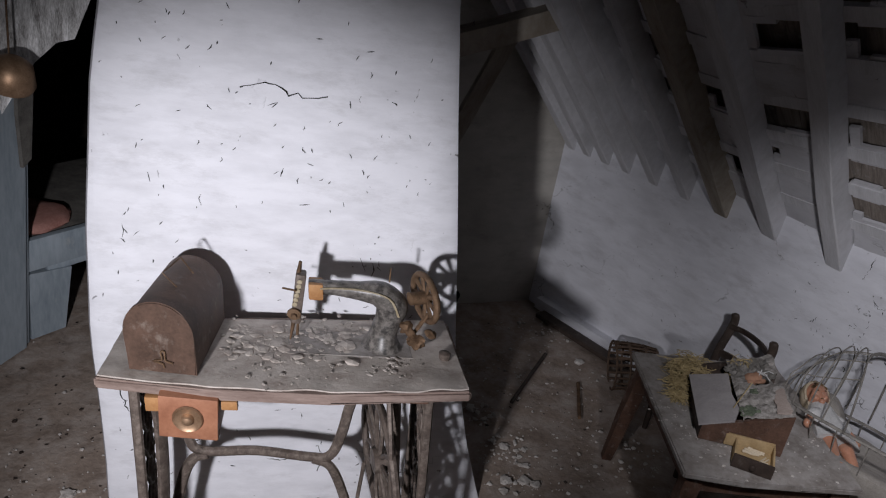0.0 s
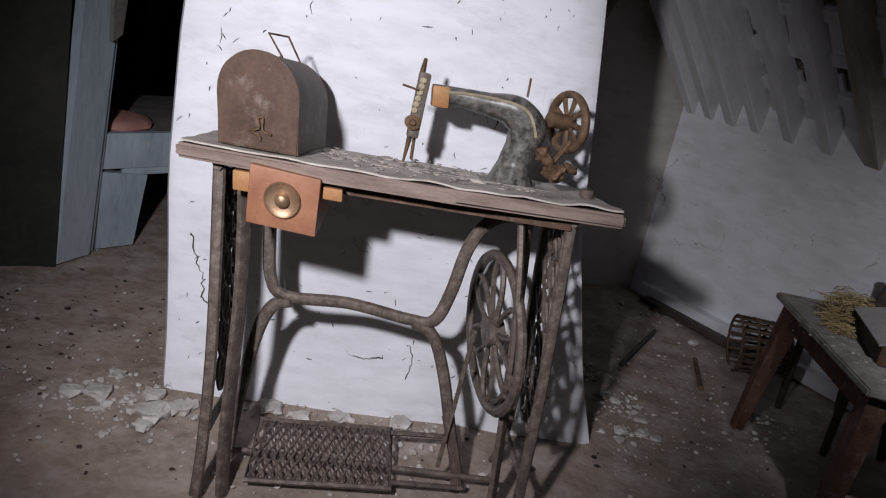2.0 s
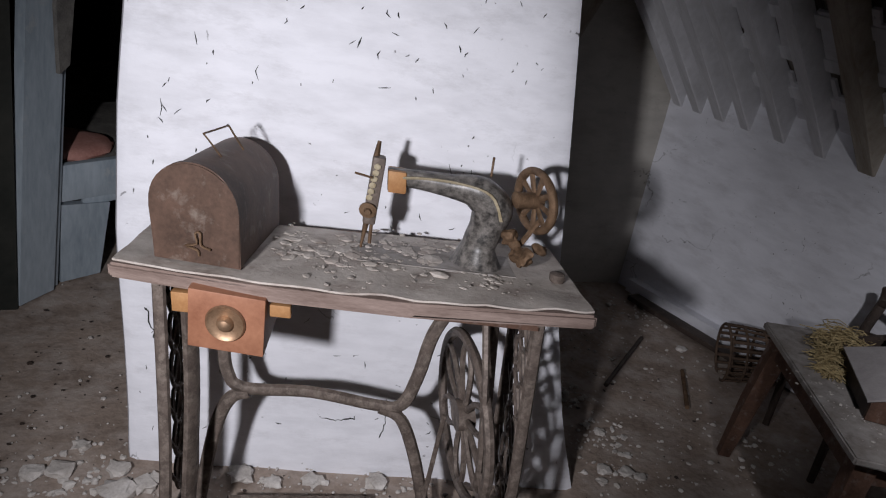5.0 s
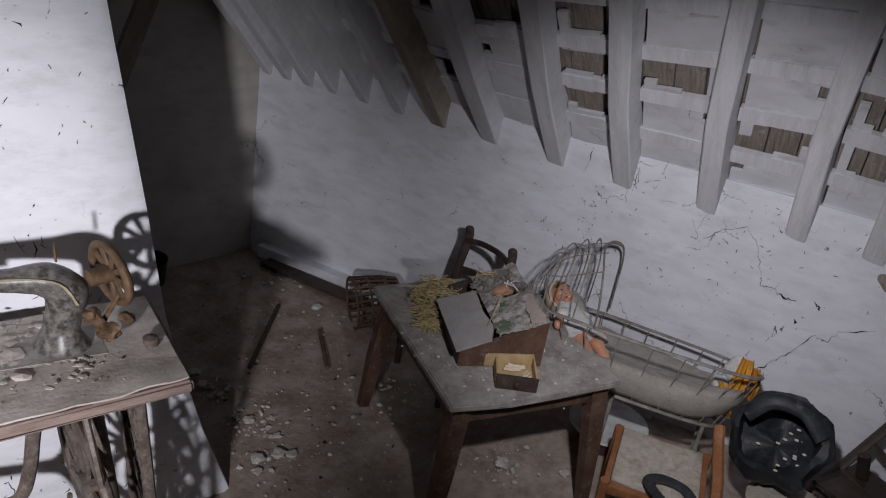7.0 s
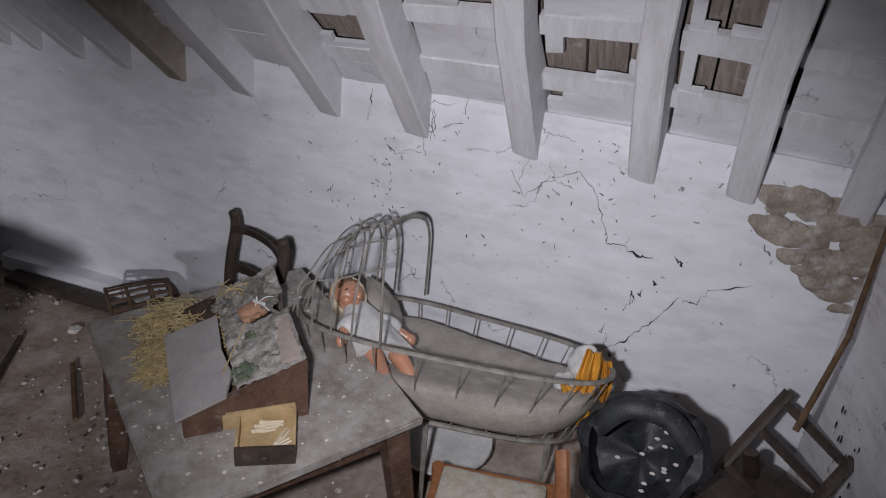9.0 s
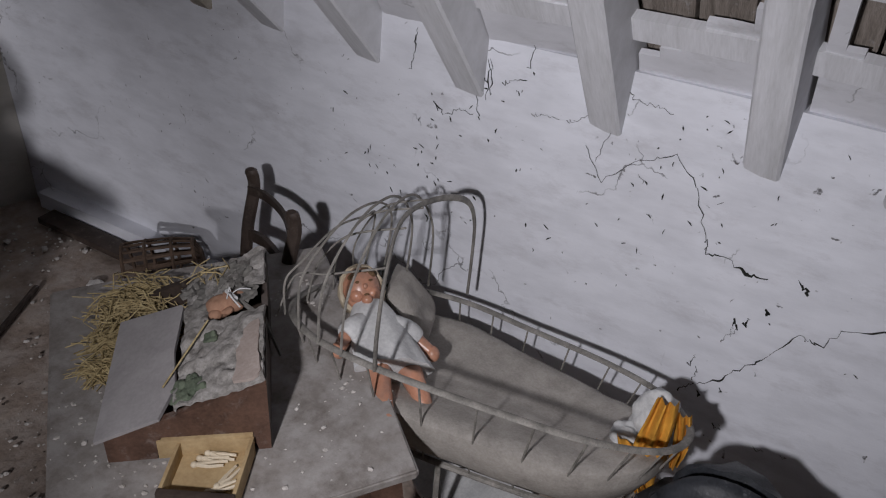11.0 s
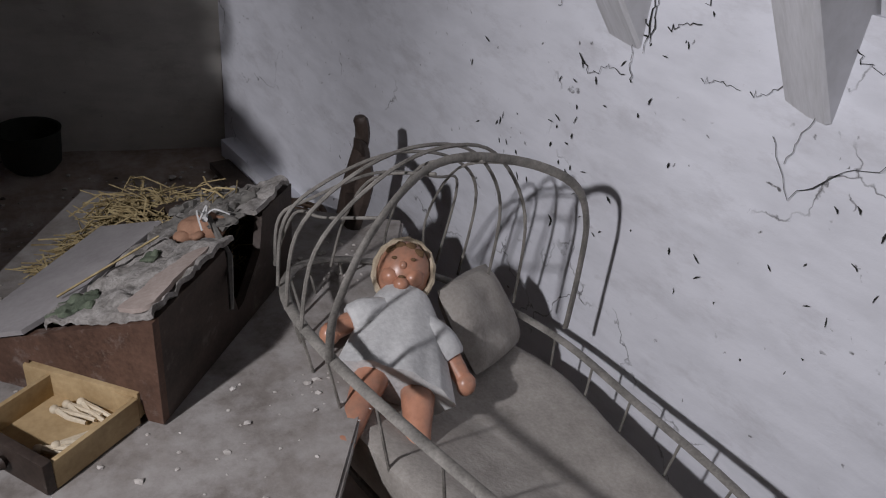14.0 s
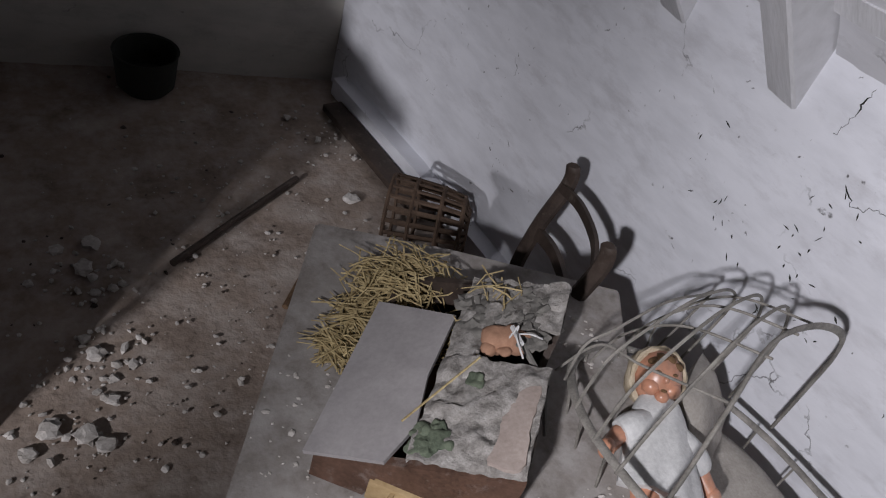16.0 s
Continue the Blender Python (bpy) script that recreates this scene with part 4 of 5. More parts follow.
    part("mould_patch", bm, GREEN, t, "mouldy green tuft", m=lid)
    part("mould_patch", blob(bmesh.new(), (0.175, 0.13, 0.008), (0.014, 0.012, 0.004), rough=0.007, scale=120), GREEN, t, m=lid)
    for k, (a, b) in enumerate(((0.15, 0.225), (0.165, 0.25), (0.19, 0.255), (0.22, 0.235), (0.235, 0.21), (0.13, 0.27), (0.20, 0.29), (0.23, 0.27))):
        part("felt_scrap", blob(bmesh.new(), (a, b, 0.006), (0.026 - 0.002 * (k % 4), 0.016 + 0.002 * (k % 3), 0.004), rough=0.012, scale=90 + 9 * k), GREY_CLOTH, t, m=lid)
    part("bone_stick", rod([(0.205, 0.215, 0.02), (0.225, 0.185, 0.022)], 0.004, 6), WHITE_CLOTH, t, m=lid)
    for k in range(9):
        q = k * 2.1
        part("pale_fibre", rod(curve([(0.212, 0.205, 0.018), (0.222 + 0.012 * math.cos(q), 0.198 + 0.012 * math.sin(q), 0.028 + 0.003 * (k % 3)), (0.228 + 0.026 * math.cos(q + 0.6), 0.19 + 0.024 * math.sin(q + 0.6), 0.016)], 4), 0.0011, 4), WHITE_CLOTH, t, m=lid)
    part("bone_stick", rod([(0.215, 0.205, 0.015), (0.26, 0.16, -0.02), (0.268, 0.12, -0.07)], [0.004, 0.005, 0.003], 6), GREY_CLOTH, t, m=lid)
    part("twig", rod([(0.10, 0.05, 0.012), (0.175, 0.155, 0.022)], 0.0016, 5), STRAW, t, "pale straw lying across the top", m=lid)


PALE_FLAKE = surface("pale_pink_paper", (0.25, 0.20, 0.175), (0.43, 0.365, 0.33), 20, 0.9, 0.4, 0.002)
ORANGE_CLAY = surface("orange_clay", (0.22, 0.12, 0.08), (0.40, 0.23, 0.15), 20, 0.85, 0.4, 0.002)
make_writing_slope()


def make_straw(name, m, spots, count, length, seed, label):
    r = random.Random(seed)
    bm = bmesh.new()
    for _ in range(count):
        x, y, s, h = r.choice(spots)
        x, y = x + r.gauss(0, s), y + r.gauss(0, s)
        q, l = r.random() * 6.283, length * (0.4 + 0.8 * r.random())
        z0 = max(0.003, h * r.random())
        rise = r.gauss(0, 0.22) * l
        d = Vector((math.cos(q) * l, math.sin(q) * l, rise))
        a = Vector((x, y, z0)) - d / 2
        b = a + d
        a.z, b.z = max(a.z, 0.002), max(b.z, 0.002)
        mid = (a + b) / 2 + Vector((r.gauss(0, 0.1) * l, r.gauss(0, 0.1) * l, abs(r.gauss(0, 0.12)) * l))
        tube(bm, [a, mid, b], 0.0008 + 0.0007 * r.random(), 3)
    bm.transform(m)
    tagged(new(name, mesh_of(name, bm, STRAW)), label, "straw", "", "stuff")


make_straw("straw_heap", TABLE, [(0.165, 0.52, 0.022, 0.06), (0.135, 0.53, 0.022, 0.07), (0.11, 0.50, 0.02, 0.06), (0.145, 0.49, 0.02, 0.07), (0.09, 0.44, 0.014, 0.03), (0.075, 0.38, 0.010, 0.012)], 700, 0.065, 21, "heap of dry yellow straw beside the writing slope")
make_straw("straw_tuft", DESK, [(0.165, 0.29, 0.016, 0.13), (0.155, 0.30, 0.014, 0.14), (0.125, 0.235, 0.014, 0.10), (0.13, 0.225, 0.012, 0.10)], 230, 0.05, 22, "tufts of dry straw caught on the writing slope")
crumbs("table_dust_crumbs", TABLE, [(0.05, 0.32, 0.05), (0.3, 0.08, 0.07), (0.42, 0.2, 0.03), (0.12, 0.1, 0.06), (0.4, 0.5, 0.04), (0.05, 0.2, 0.03)], 220, 0.0035, RUBBLE, "fine grit over the small table", "debris", 8)


def make_small_drawer():
    t = thing("peg_box", (5.7, 5.03, 0.477), "small open wooden drawer holding clothes pegs", "drawer")
    m = frame_of((5.603, 5.035, 0.4765), (0.56, -0.829, 0), (0.829, 0.56, 0), (0, 0, 1))
    w, d, h = 0.118, 0.128, 0.042
    f = part("front_panel", boxed((0, 0, 0), (w, 0.012, h), 0.002), DARK_WOOD, t, "dark wooden drawer front", m=m)
    part("knob", lathe(bmesh.new(), [(0.005, 0), (0.009, 0.006), (0.006, 0.011), (0.001, 0.012)], 12, m @ pose(w / 2, 0, h / 2, 90, 0, 0)), DARK_WOOD, f)
    part("side_panel", boxed((0, 0.012, 0), (0.006, d, h - 0.004), 0.001), PALE_WOOD, t, m=m)
    part("side_panel", boxed((w - 0.006, 0.012, 0), (w, d, h - 0.004), 0.001), PALE_WOOD, t, m=m)
    part("back_panel", boxed((0.006, d - 0.006, 0), (w - 0.006, d, h - 0.004), 0.001), PALE_WOOD, t, m=m)
    part("bottom_panel", boxed((0.006, 0.012, 0.002), (w - 0.006, d - 0.006, 0.007)), PALE_WOOD, t, m=m)
    return m


DRAWER = make_small_drawer()


def make_peg(x, y, turn):
    bm = bmesh.new()
    for s in (-1, 1):
        tube(bm, [(0, 0, 0.0), (0.0015, 0.004 * s, 0.018), (0, 0.0045 * s, 0.042)], [0.004, 0.0032, 0.0025], 6)
    blob(bm, (0, 0, -0.004), (0.0055, 0.0055, 0.006), sub=2)
    bm.transform(DRAWER @ pose(x, y, 0.0125, 0, 90, turn))
    solid("clothes_peg", bm, PEG, "pale turned wooden clothes peg in the drawer", "clothes peg", "pegs in the drawer")


PEG = surface("pale_peg_wood", (0.50, 0.42, 0.30), (0.74, 0.66, 0.52), 30, 0.7, 0.2, 0.001)
for x, y, q in ((0.035, 0.085, 10), (0.04, 0.098, 4), (0.05, 0.109, -5), (0.08, 0.05, 60), (0.07, 0.035, 30)):
    make_peg(x, y, q)


def make_small_chair():
    t = thing("small_chair", (6.2, 5.5, 0), "small dark wooden chair with curved back posts", "chair")
    L, R = Vector((6.299, 5.592, 0.569)), Vector((6.198, 5.352, 0.60))
    side = (R - L).normalized()
    fwd = Vector((-0.92, 0.39, 0)).normalized()
    for top in (L, R):
        low = Vector((top.x, top.y, 0))
        pts = curve([top + Vector((0, 0, 0.0)), top - fwd * 0.006 - Vector((0, 0, 0.05)), top + fwd * 0.02 - Vector((0, 0, 0.17)), low + fwd * 0.03 + Vector((0, 0, 0.25)), low + Vector((0, 0, 0.002))], 5)
        part("back_post", rod(pts, [0.012] + [0.0165] * (len(pts) - 2) + [0.013], 8, flat=0.75), DARK_WOOD, t)
    for dz, h in ((0.055, 0.018), (0.175, 0.024)):
        a, b = L - Vector((0, 0, dz)) + fwd * dz * 0.12, R - Vector((0, 0, dz)) + fwd * dz * 0.12
        bow = fwd * -0.018
        pts = curve([a, a.lerp(b, 0.3) + bow + Vector((0, 0, 0.008)), a.lerp(b, 0.7) + bow + Vector((0, 0, 0.008)), b], 5)
        part("back_rail", rod(pts, h * 0.8, 4, flat=0.4, up=fwd), DARK_WOOD, t)
    A, B = Vector((L.x, L.y, 0)), Vector((R.x, R.y, 0))
    seat = bmesh.new()
    q = [A + fwd * 0.0, B + fwd * 0.0, B + fwd * 0.24 - side * -0.02, A + fwd * 0.24 - side * 0.02]
    prism(seat, [(v.x, v.y) for v in q], 0.255, 0.275, 2)
    bmesh.ops.bevel(seat, geom=list(seat.edges), offset=0.004, segments=2, affect="EDGES")
    part("seat", seat, DARK_WOOD, t)
    for v in (q[2], q[3]):
        v = v - fwd * 0.02
        part("leg", rod([(v.x, v.y, 0.255), (v.x, v.y, 0.002)], [0.015, 0.012], 8), DARK_WOOD, t)
    part("stretcher", rod([A + Vector((0, 0, 0.1)), B + Vector((0, 0, 0.1))], 0.008, 8), DARK_WOOD, t)


make_small_chair()


# ---- doll's cradle ----
CRADLE = Matrix(((0.882, -0.266, -0.095, 2.353), (0.259, 0.886, -0.075, -0.356), (0.113, 0.045, 0.918, -0.717), (0, 0, 0, 1)))
PLACE = CRADLE


def rim_z(x):
    return 0.512 - (x - 5.49) * 0.53


RIM = [(5.495, 4.42), (5.485, 4.2), (5.495, 4.0), (5.55, 3.87), (5.66, 3.825), (5.775, 3.875), (5.85, 4.0), (5.905, 4.2), (5.945, 4.38), (5.90, 4.56), (5.78, 4.655), (5.64, 4.655), (5.54, 4.57)]
OVAL = [(p.x, p.y) for p in curve([(x, y, 0) for x, y in RIM], 6, closed=True)]


def oval(scale, drop, lift=0.0):
    cx, cy = 5.70, 4.24
    return [Vector((cx + (x - cx) * scale, cy + (y - cy) * scale, rim_z(cx + (x - cx) * scale) - drop + lift)) for x, y in OVAL]


def make_cradle():
    t = thing("doll_cradle", (5.70, 4.24, 0), "tilted grey wire doll cradle with a hooped hood", "cradle")
    part("rail", rod(oval(1, 0), 0.0080, 8, closed=True, flat=0.55, up=(0, 0, 1)), WICKER_IRON, t)
    part("lower_hoop", rod(oval(0.86, 0.25), 0.007, 6, closed=True), WICKER_IRON, t)
    top, low = oval(1, 0.004), oval(0.86, 0.25)
    for k in range(0, len(top), 3):
        a, b = top[k], low[k]
        part("spindle", rod([a, a.lerp(b, 0.5) + (a - b).cross(Vector((0, 0, 1))) * 0.01, b], 0.0023, 6), WICKER_IRON, t)
    for k in (4, 30):
        p = PLACE @ low[k]
        part("foot", rod([low[k], PLACE.inverted() @ Vector((p.x, p.y, 0.0))], 0.007, 6), WICKER_IRON, t)
    for k in (16, 44):
        p = PLACE @ low[k]
        part("foot", rod([low[k], PLACE.inverted() @ Vector((p.x, p.y, 0.0))], 0.007, 6), WICKER_IRON, t)
    hood = part("hood_hoop", rod(curve([(5.487, 4.40, 0.512), (5.505, 4.405, 0.585), (5.59, 4.425, 0.66), (5.71, 4.445, 0.685), (5.84, 4.425, 0.645), (5.935, 4.39, 0.585), (5.968, 4.375, 0.51), (5.965, 4.37, 0.41), (5.948, 4.366, 0.30)], 6), 0.0070, 8, flat=0.5, up=(0, 1, 0)), WICKER_IRON, t, "flat front hoop of the hood")
    for dy, h, r in ((0.075, 0.682, 0.0028), (0.13, 0.665, 0.0028), (0.185, 0.635, 0.0026), (0.23, 0.585, 0.0024)):
        e = dy / 0.25
        pts = [(5.49 + 0.09 * e * e, 4.40 + dy, 0.51 - 0.03 * e), (5.525 + 0.07 * e * e, 4.40 + dy * 1.02, 0.51 + (h - 0.51) * 0.62), (5.63, 4.41 + dy * 0.92, h - 0.01), (5.74, 4.42 + dy * 0.8, h - 0.004), (5.85, 4.415 + dy * 0.75, h - 0.05), (5.925 - 0.03 * e, 4.39 + dy * 0.85, 0.50), (5.93 - 0.06 * e, 4.38 + dy * 0.98, 0.315 + 0.02 * e)]
        part("hood_hoop", rod(curve(pts, 6), r, 6), WICKER_IRON, t)
    for k, x in enumerate((5.60, 5.69, 5.78, 5.86)):
        z = (0.655, 0.68, 0.662, 0.625)[k]
        pts = [(5.58 + 0.095 * k, 4.655 - 0.012 * k, rim_z(5.58 + 0.095 * k)), (x, 4.62, rim_z(x) + 0.11), (x, 4.55, z - 0.06), (x, 4.43, z + 0.004)]
        part("hood_rib", rod(curve(pts, 6), 0.0022, 6), WICKER_IRON, t)
    part("wire_knot", blob(bmesh.new(), low[40].lerp(top[40], 0.6), (0.008, 0.008, 0.014), rough=0.003, scale=80), RUST, t)


make_cradle()


def cushion(rows, puff=0.5, wrinkle=0.006):
    """Closed body from rings of places, capped."""
    bm = bmesh.new()
    rings = [[bm.verts.new(p + Vector((0, 0, 1)) * wrinkle * noise.noise(p * 18)) for p in ring] for ring in rows]
    n = len(rings[0])
    for a, b in zip(rings, rings[1:]):
        for k in range(n):
            bm.faces.new((a[k], a[(k + 1) % n], b[(k + 1) % n], b[k]))
    bm.faces.new(rings[0][::-1])
    c = bm.verts.new(sum((v.co for v in rings[-1]), Vector()) / n)
    for k in range(n):
        bm.faces.new((rings[-1][k], rings[-1][(k + 1) % n], c))
    return bm


def bed_ring(scale, drop):
    return [p + Vector((0, 0, 0.30 * max(0.0, p.x - 5.72) + 0.35 * max(0.0, 4.0 - p.y))) for p in oval(scale, drop)]


solid("cradle_mattress", cushion([bed_ring(*q) for q in ((0.80, 0.245), (0.90, 0.22), (0.955, 0.16), (0.93, 0.125), (0.84, 0.112), (0.70, 0.112), (0.45, 0.115), (0.2, 0.116))]), LINEN, "grey stained mattress lying in the cradle", "mattress", base=(5.7, 4.24, 0.1))


def make_pillow(name, centre, size, rot, material, label):
    bm = bmesh.new()
    n = 14
    for s in (1, -1):
        g = []
        for i in range(n + 1):
            row = []
            for j in range(n + 1):
                u, v = 2 * i / n - 1, 2 * j / n - 1
                h = (1 - u**4) * (1 - v**4)
                p = Vector((u * size[0] * (1 - 0.06 * v * v), v * size[1] * (1 - 0.06 * u * u), s * size[2] * h ** 0.6))
                p.z += 0.008 * noise.noise(p * 25 + Vector((s, 0, 0))) * h
                row.append(bm.verts.new(p))
            g.append(row)
        for i in range(n):
            for j in range(n):
                bm.faces.new((g[i][j], g[i + 1][j], g[i + 1][j + 1], g[i][j + 1]))
    bmesh.ops.remove_doubles(bm, verts=bm.verts, dist=0.0005)
    bm.transform(pose(*centre, *rot))
    solid(name, bm, material, label, "pillow", base=centre)


make_pillow("cradle_pillow", (5.85, 4.47, 0.315), (0.092, 0.078, 0.026), (48, 18, 14), LINEN, "dusty grey pillow propped at the cradle's head")


def make_doll():
    bm = bmesh.new()
    head, chest, hip = Vector((5.705, 4.51, 0.486)), Vector((5.692, 4.482, 0.438)), Vector((5.64, 4.418, 0.352))
    blob(bm, head, (0.037, 0.036, 0.044), mat=0)
    blob(bm, head + Vector((0.010, 0.013, -0.004)), (0.042, 0.041, 0.048), mat=2, rough=0.006, scale=60)
    face = Vector((-0.62, -0.72, 0.30)).normalized()
    side = face.cross(Vector((0, 0, 1))).normalized()
    crown = side.cross(face)
    blob(bm, head + face * 0.036, (0.005, 0.005, 0.006), mat=0, sub=2)
    for dx in (-1, 1):
        blob(bm, head + face * 0.021 + side * 0.015 * dx - crown * 0.012, (0.015, 0.015, 0.014), mat=0, sub=2)
        blob(bm, head + face * 0.0335 + side * 0.0125 * dx + crown * 0.010, (0.0045, 0.0045, 0.0025), mat=3, sub=2)
    blob(bm, head + face * 0.029 - crown * 0.024, (0.011, 0.011, 0.010), mat=0, sub=2)
    blob(bm, head + face * 0.0335 - crown * 0.0155, (0.005, 0.005, 0.0025), mat=3, sub=2)
    for dx in (-1.4, -0.5, 0.5, 1.4):
        blob(bm, head + face * 0.021 + side * 0.012 * dx + crown * (0.031 - 0.004 * dx * dx), (0.010, 0.010, 0.008), mat=3, sub=2, rough=0.003, scale=120)
    brim = [head + face * 0.006 + side * 0.040 * math.cos(q) + crown * 0.046 * math.sin(q) for q in [2 * math.pi * i / 28 for i in range(28)]]
    tube(bm, brim, [0.0035 + 0.0015 * (i % 2) for i in range(28)], 6, closed=True, mat=2)
    for dx in (-1, 1):
        tube(bm, curve([head - crown * 0.044 + face * 0.012, head - crown * 0.050 + face * 0.016 + side * 0.016 * dx, head - crown * 0.062 + face * 0.014 + side * 0.022 * dx], 4), 0.0018, 5, mat=1)
    tube(bm, [head + Vector((-0.012, -0.012, -0.05)), chest], [0.02, 0.03], 10, mat=0)
    # dress
    axis = (hip - chest).normalized()
    right = Vector((0.80, -0.55, -0.25)).normalized()
    front = axis.cross(right).normalized()
    rings = []
    for k in range(10):
        u = k / 9
        c = (chest - axis * 0.022).lerp(hip - axis * -0.005, u)
        wx, wy = 0.034 + 0.042 * u ** 0.7, 0.026 + 0.012 * u
        rings.append([bm.verts.new(c + right * wx * math.cos(q) * (1 + 0.05 * math.sin(7 * q) * u) + front * wy * math.sin(q) * (1 + 0.10 * math.sin(9 * q + 1) * u)) for q in [2 * math.pi * i / 36 for i in range(36)]])
    for a, b in zip(rings, rings[1:]):
        for i in range(36):
            bm.faces.new((a[i], a[(i + 1) % 36], b[(i + 1) % 36], b[i])).material_index = 1
    bm.faces.new(rings[0]).material_index = 1
    bm.faces.new(rings[-1]).material_index = 1
    # sleeves, arms
    for s in (-1, 1):
        a = chest + right * 0.018 * s + axis * 0.012
        e = a + right * 0.052 * s + axis * 0.040
        h = e + axis * 0.030 + right * 0.022 * s
        tube(bm, curve([a, a.lerp(e, 0.6) + front * 0.005, e], 4), [0.02, 0.021, 0.022, 0.023, 0.024, 0.024, 0.023, 0.022, 0.019], 12, mat=1)
        tube(bm, [e, h], [0.014, 0.011], 10, mat=0)
        blob(bm, h, (0.014, 0.012, 0.016), mat=0, sub=2)
    # legs, stretched out over the mattress
    back = PLACE.inverted()
    for a, foot in ((hip + right * 0.030, Vector((6.068, 4.868, 0.405))), (hip - right * 0.030, Vector((5.985, 4.905, 0.452)))):
        f = back @ foot
        k = a.lerp(f, 0.5) + Vector((0, 0, 0.006))
        tube(bm, curve([a, a.lerp(k, 0.5), k, k.lerp(f, 0.6), f], 3), [0.022, 0.022, 0.021, 0.020, 0.019, 0.018, 0.017, 0.017, 0.016, 0.015, 0.013, 0.012, 0.011], 12, mat=0)
        blob(bm, f + Vector((-0.006, -0.006, 0.006)), (0.014, 0.017, 0.012), mat=0, sub=2)
    solid("doll", bm, [SKIN, WHITE_CLOTH, BONNET, DOLL_HAIR], "old doll in a white dress and bonnet, seated in the cradle", "doll", base=(5.66, 4.45, 0.33))


HIP, CROWN = Vector((5.64, 4.418, 0.352)), Vector((5.68, 4.486, 0.497))
SEAT_AT, FACE_AT = Vector((6.087, 4.975, 0.462)), Vector((6.164, 5.13, 0.563))
TURN = (CRADLE.to_3x3() @ (CROWN - HIP)).rotation_difference(FACE_AT - SEAT_AT).to_matrix()
PLACE = Matrix.Translation(SEAT_AT) @ (TURN @ CRADLE.to_3x3() * 1.15).to_4x4() @ Matrix.Translation(-HIP)
make_doll()
PLACE = CRADLE


def make_cloth():
    t = thing("cloth_bundle", (5.69, 3.9, 0.3), "crumpled white and ochre cloth bundle on the cradle's foot", "cloth")
    c = Vector((5.705, 3.885, 0.355))
    bm = bmesh.new()
    blob(bm, c + Vector((0.006, 0, 0)), (0.056, 0.05, 0.074), rough=0.016, scale=38, sub=4)
    blob(bm, c + Vector((-0.035, 0.05, -0.035)), (0.036, 0.032, 0.042), rough=0.014, scale=42, sub=4)
    part("white_cloth", bm, WHITE_CLOTH, t)
    strips = (((-0.005, -0.012, 0.088), (-0.045, -0.008, 0.062), (-0.068, -0.004, 0.01), (-0.078, -0.006, -0.05), (-0.075, -0.016, -0.12)), 0.040, 0
              ), (((-0.055, 0.028, 0.0), (-0.082, 0.018, -0.025), (-0.092, 0.004, -0.06), (-0.088, -0.012, -0.10)), 0.045, 2
              ), (((-0.062, 0.085, -0.03), (-0.084, 0.075, -0.055), (-0.086, 0.058, -0.085)), 0.032, 5
              ), (((0.0, -0.048, 0.06), (-0.035, -0.058, 0.02), (-0.05, -0.058, -0.04)), 0.022, 7)
    for pts, width, seed in strips:
        bm = bmesh.new()
        line = curve([c + Vector(p) for p in pts], 7)
        g = []
        for j, p in enumerate(line):
            v = j / (len(line) - 1)
            row = []
            for i in range(17):
                u = i / 16 - 0.5
                fold = 0.008 * math.sin(u * 15 + seed + 2.5 * v) + 0.010 * noise.noise(Vector((u * 5, v * 4, seed)))
                w = width * (0.8 + 0.35 * math.sin(3 * v + seed))
                row.append(bm.verts.new(p + Vector((-0.010, 0.006, 0.012)) + Vector((-fold - 0.012 * (1 - 4 * u * u), u * w * 1.3, fold * 0.6))))
            g.append(row)
        for j in range(len(line) - 1):
            for i in range(16):
                bm.faces.new((g[j][i], g[j][i + 1], g[j + 1][i + 1], g[j + 1][i]))
        ext = bmesh.ops.extrude_face_region(bm, geom=list(bm.faces))["geom"]
        bmesh.ops.translate(bm, vec=(0.003, 0, -0.002), verts=[e for e in ext if isinstance(e, bmesh.types.BMVert)])
        part("ochre_fold", bm, OCHRE, t, "ochre yellow cotton fold")


make_cloth()
PLACE = Matrix()


def make_basin():
    bm = bmesh.new()
    m = pose(6.27, 4.88, 0.0)
    lathe(bm, [(0.09, 0), (0.10, 0.01), (0.125, 0.07)], 28, m, 1)
    lathe(bm, [(0.125, 0.07), (0.142, 0.078), (0.14, 0.086), (0.12, 0.083)], 28, m, 0)
    solid("enamel_basin", bm, [WHITE_CLOTH, MAROON], "maroon enamel basin with a white rim under the cradle", "basin", base=(6.27, 4.88, 0))


MAROON = surface("maroon_enamel", (0.06, 0.012, 0.012), (0.12, 0.03, 0.025), 12, 0.35, 0.2, 0.001, spec=0.5)
make_basin()


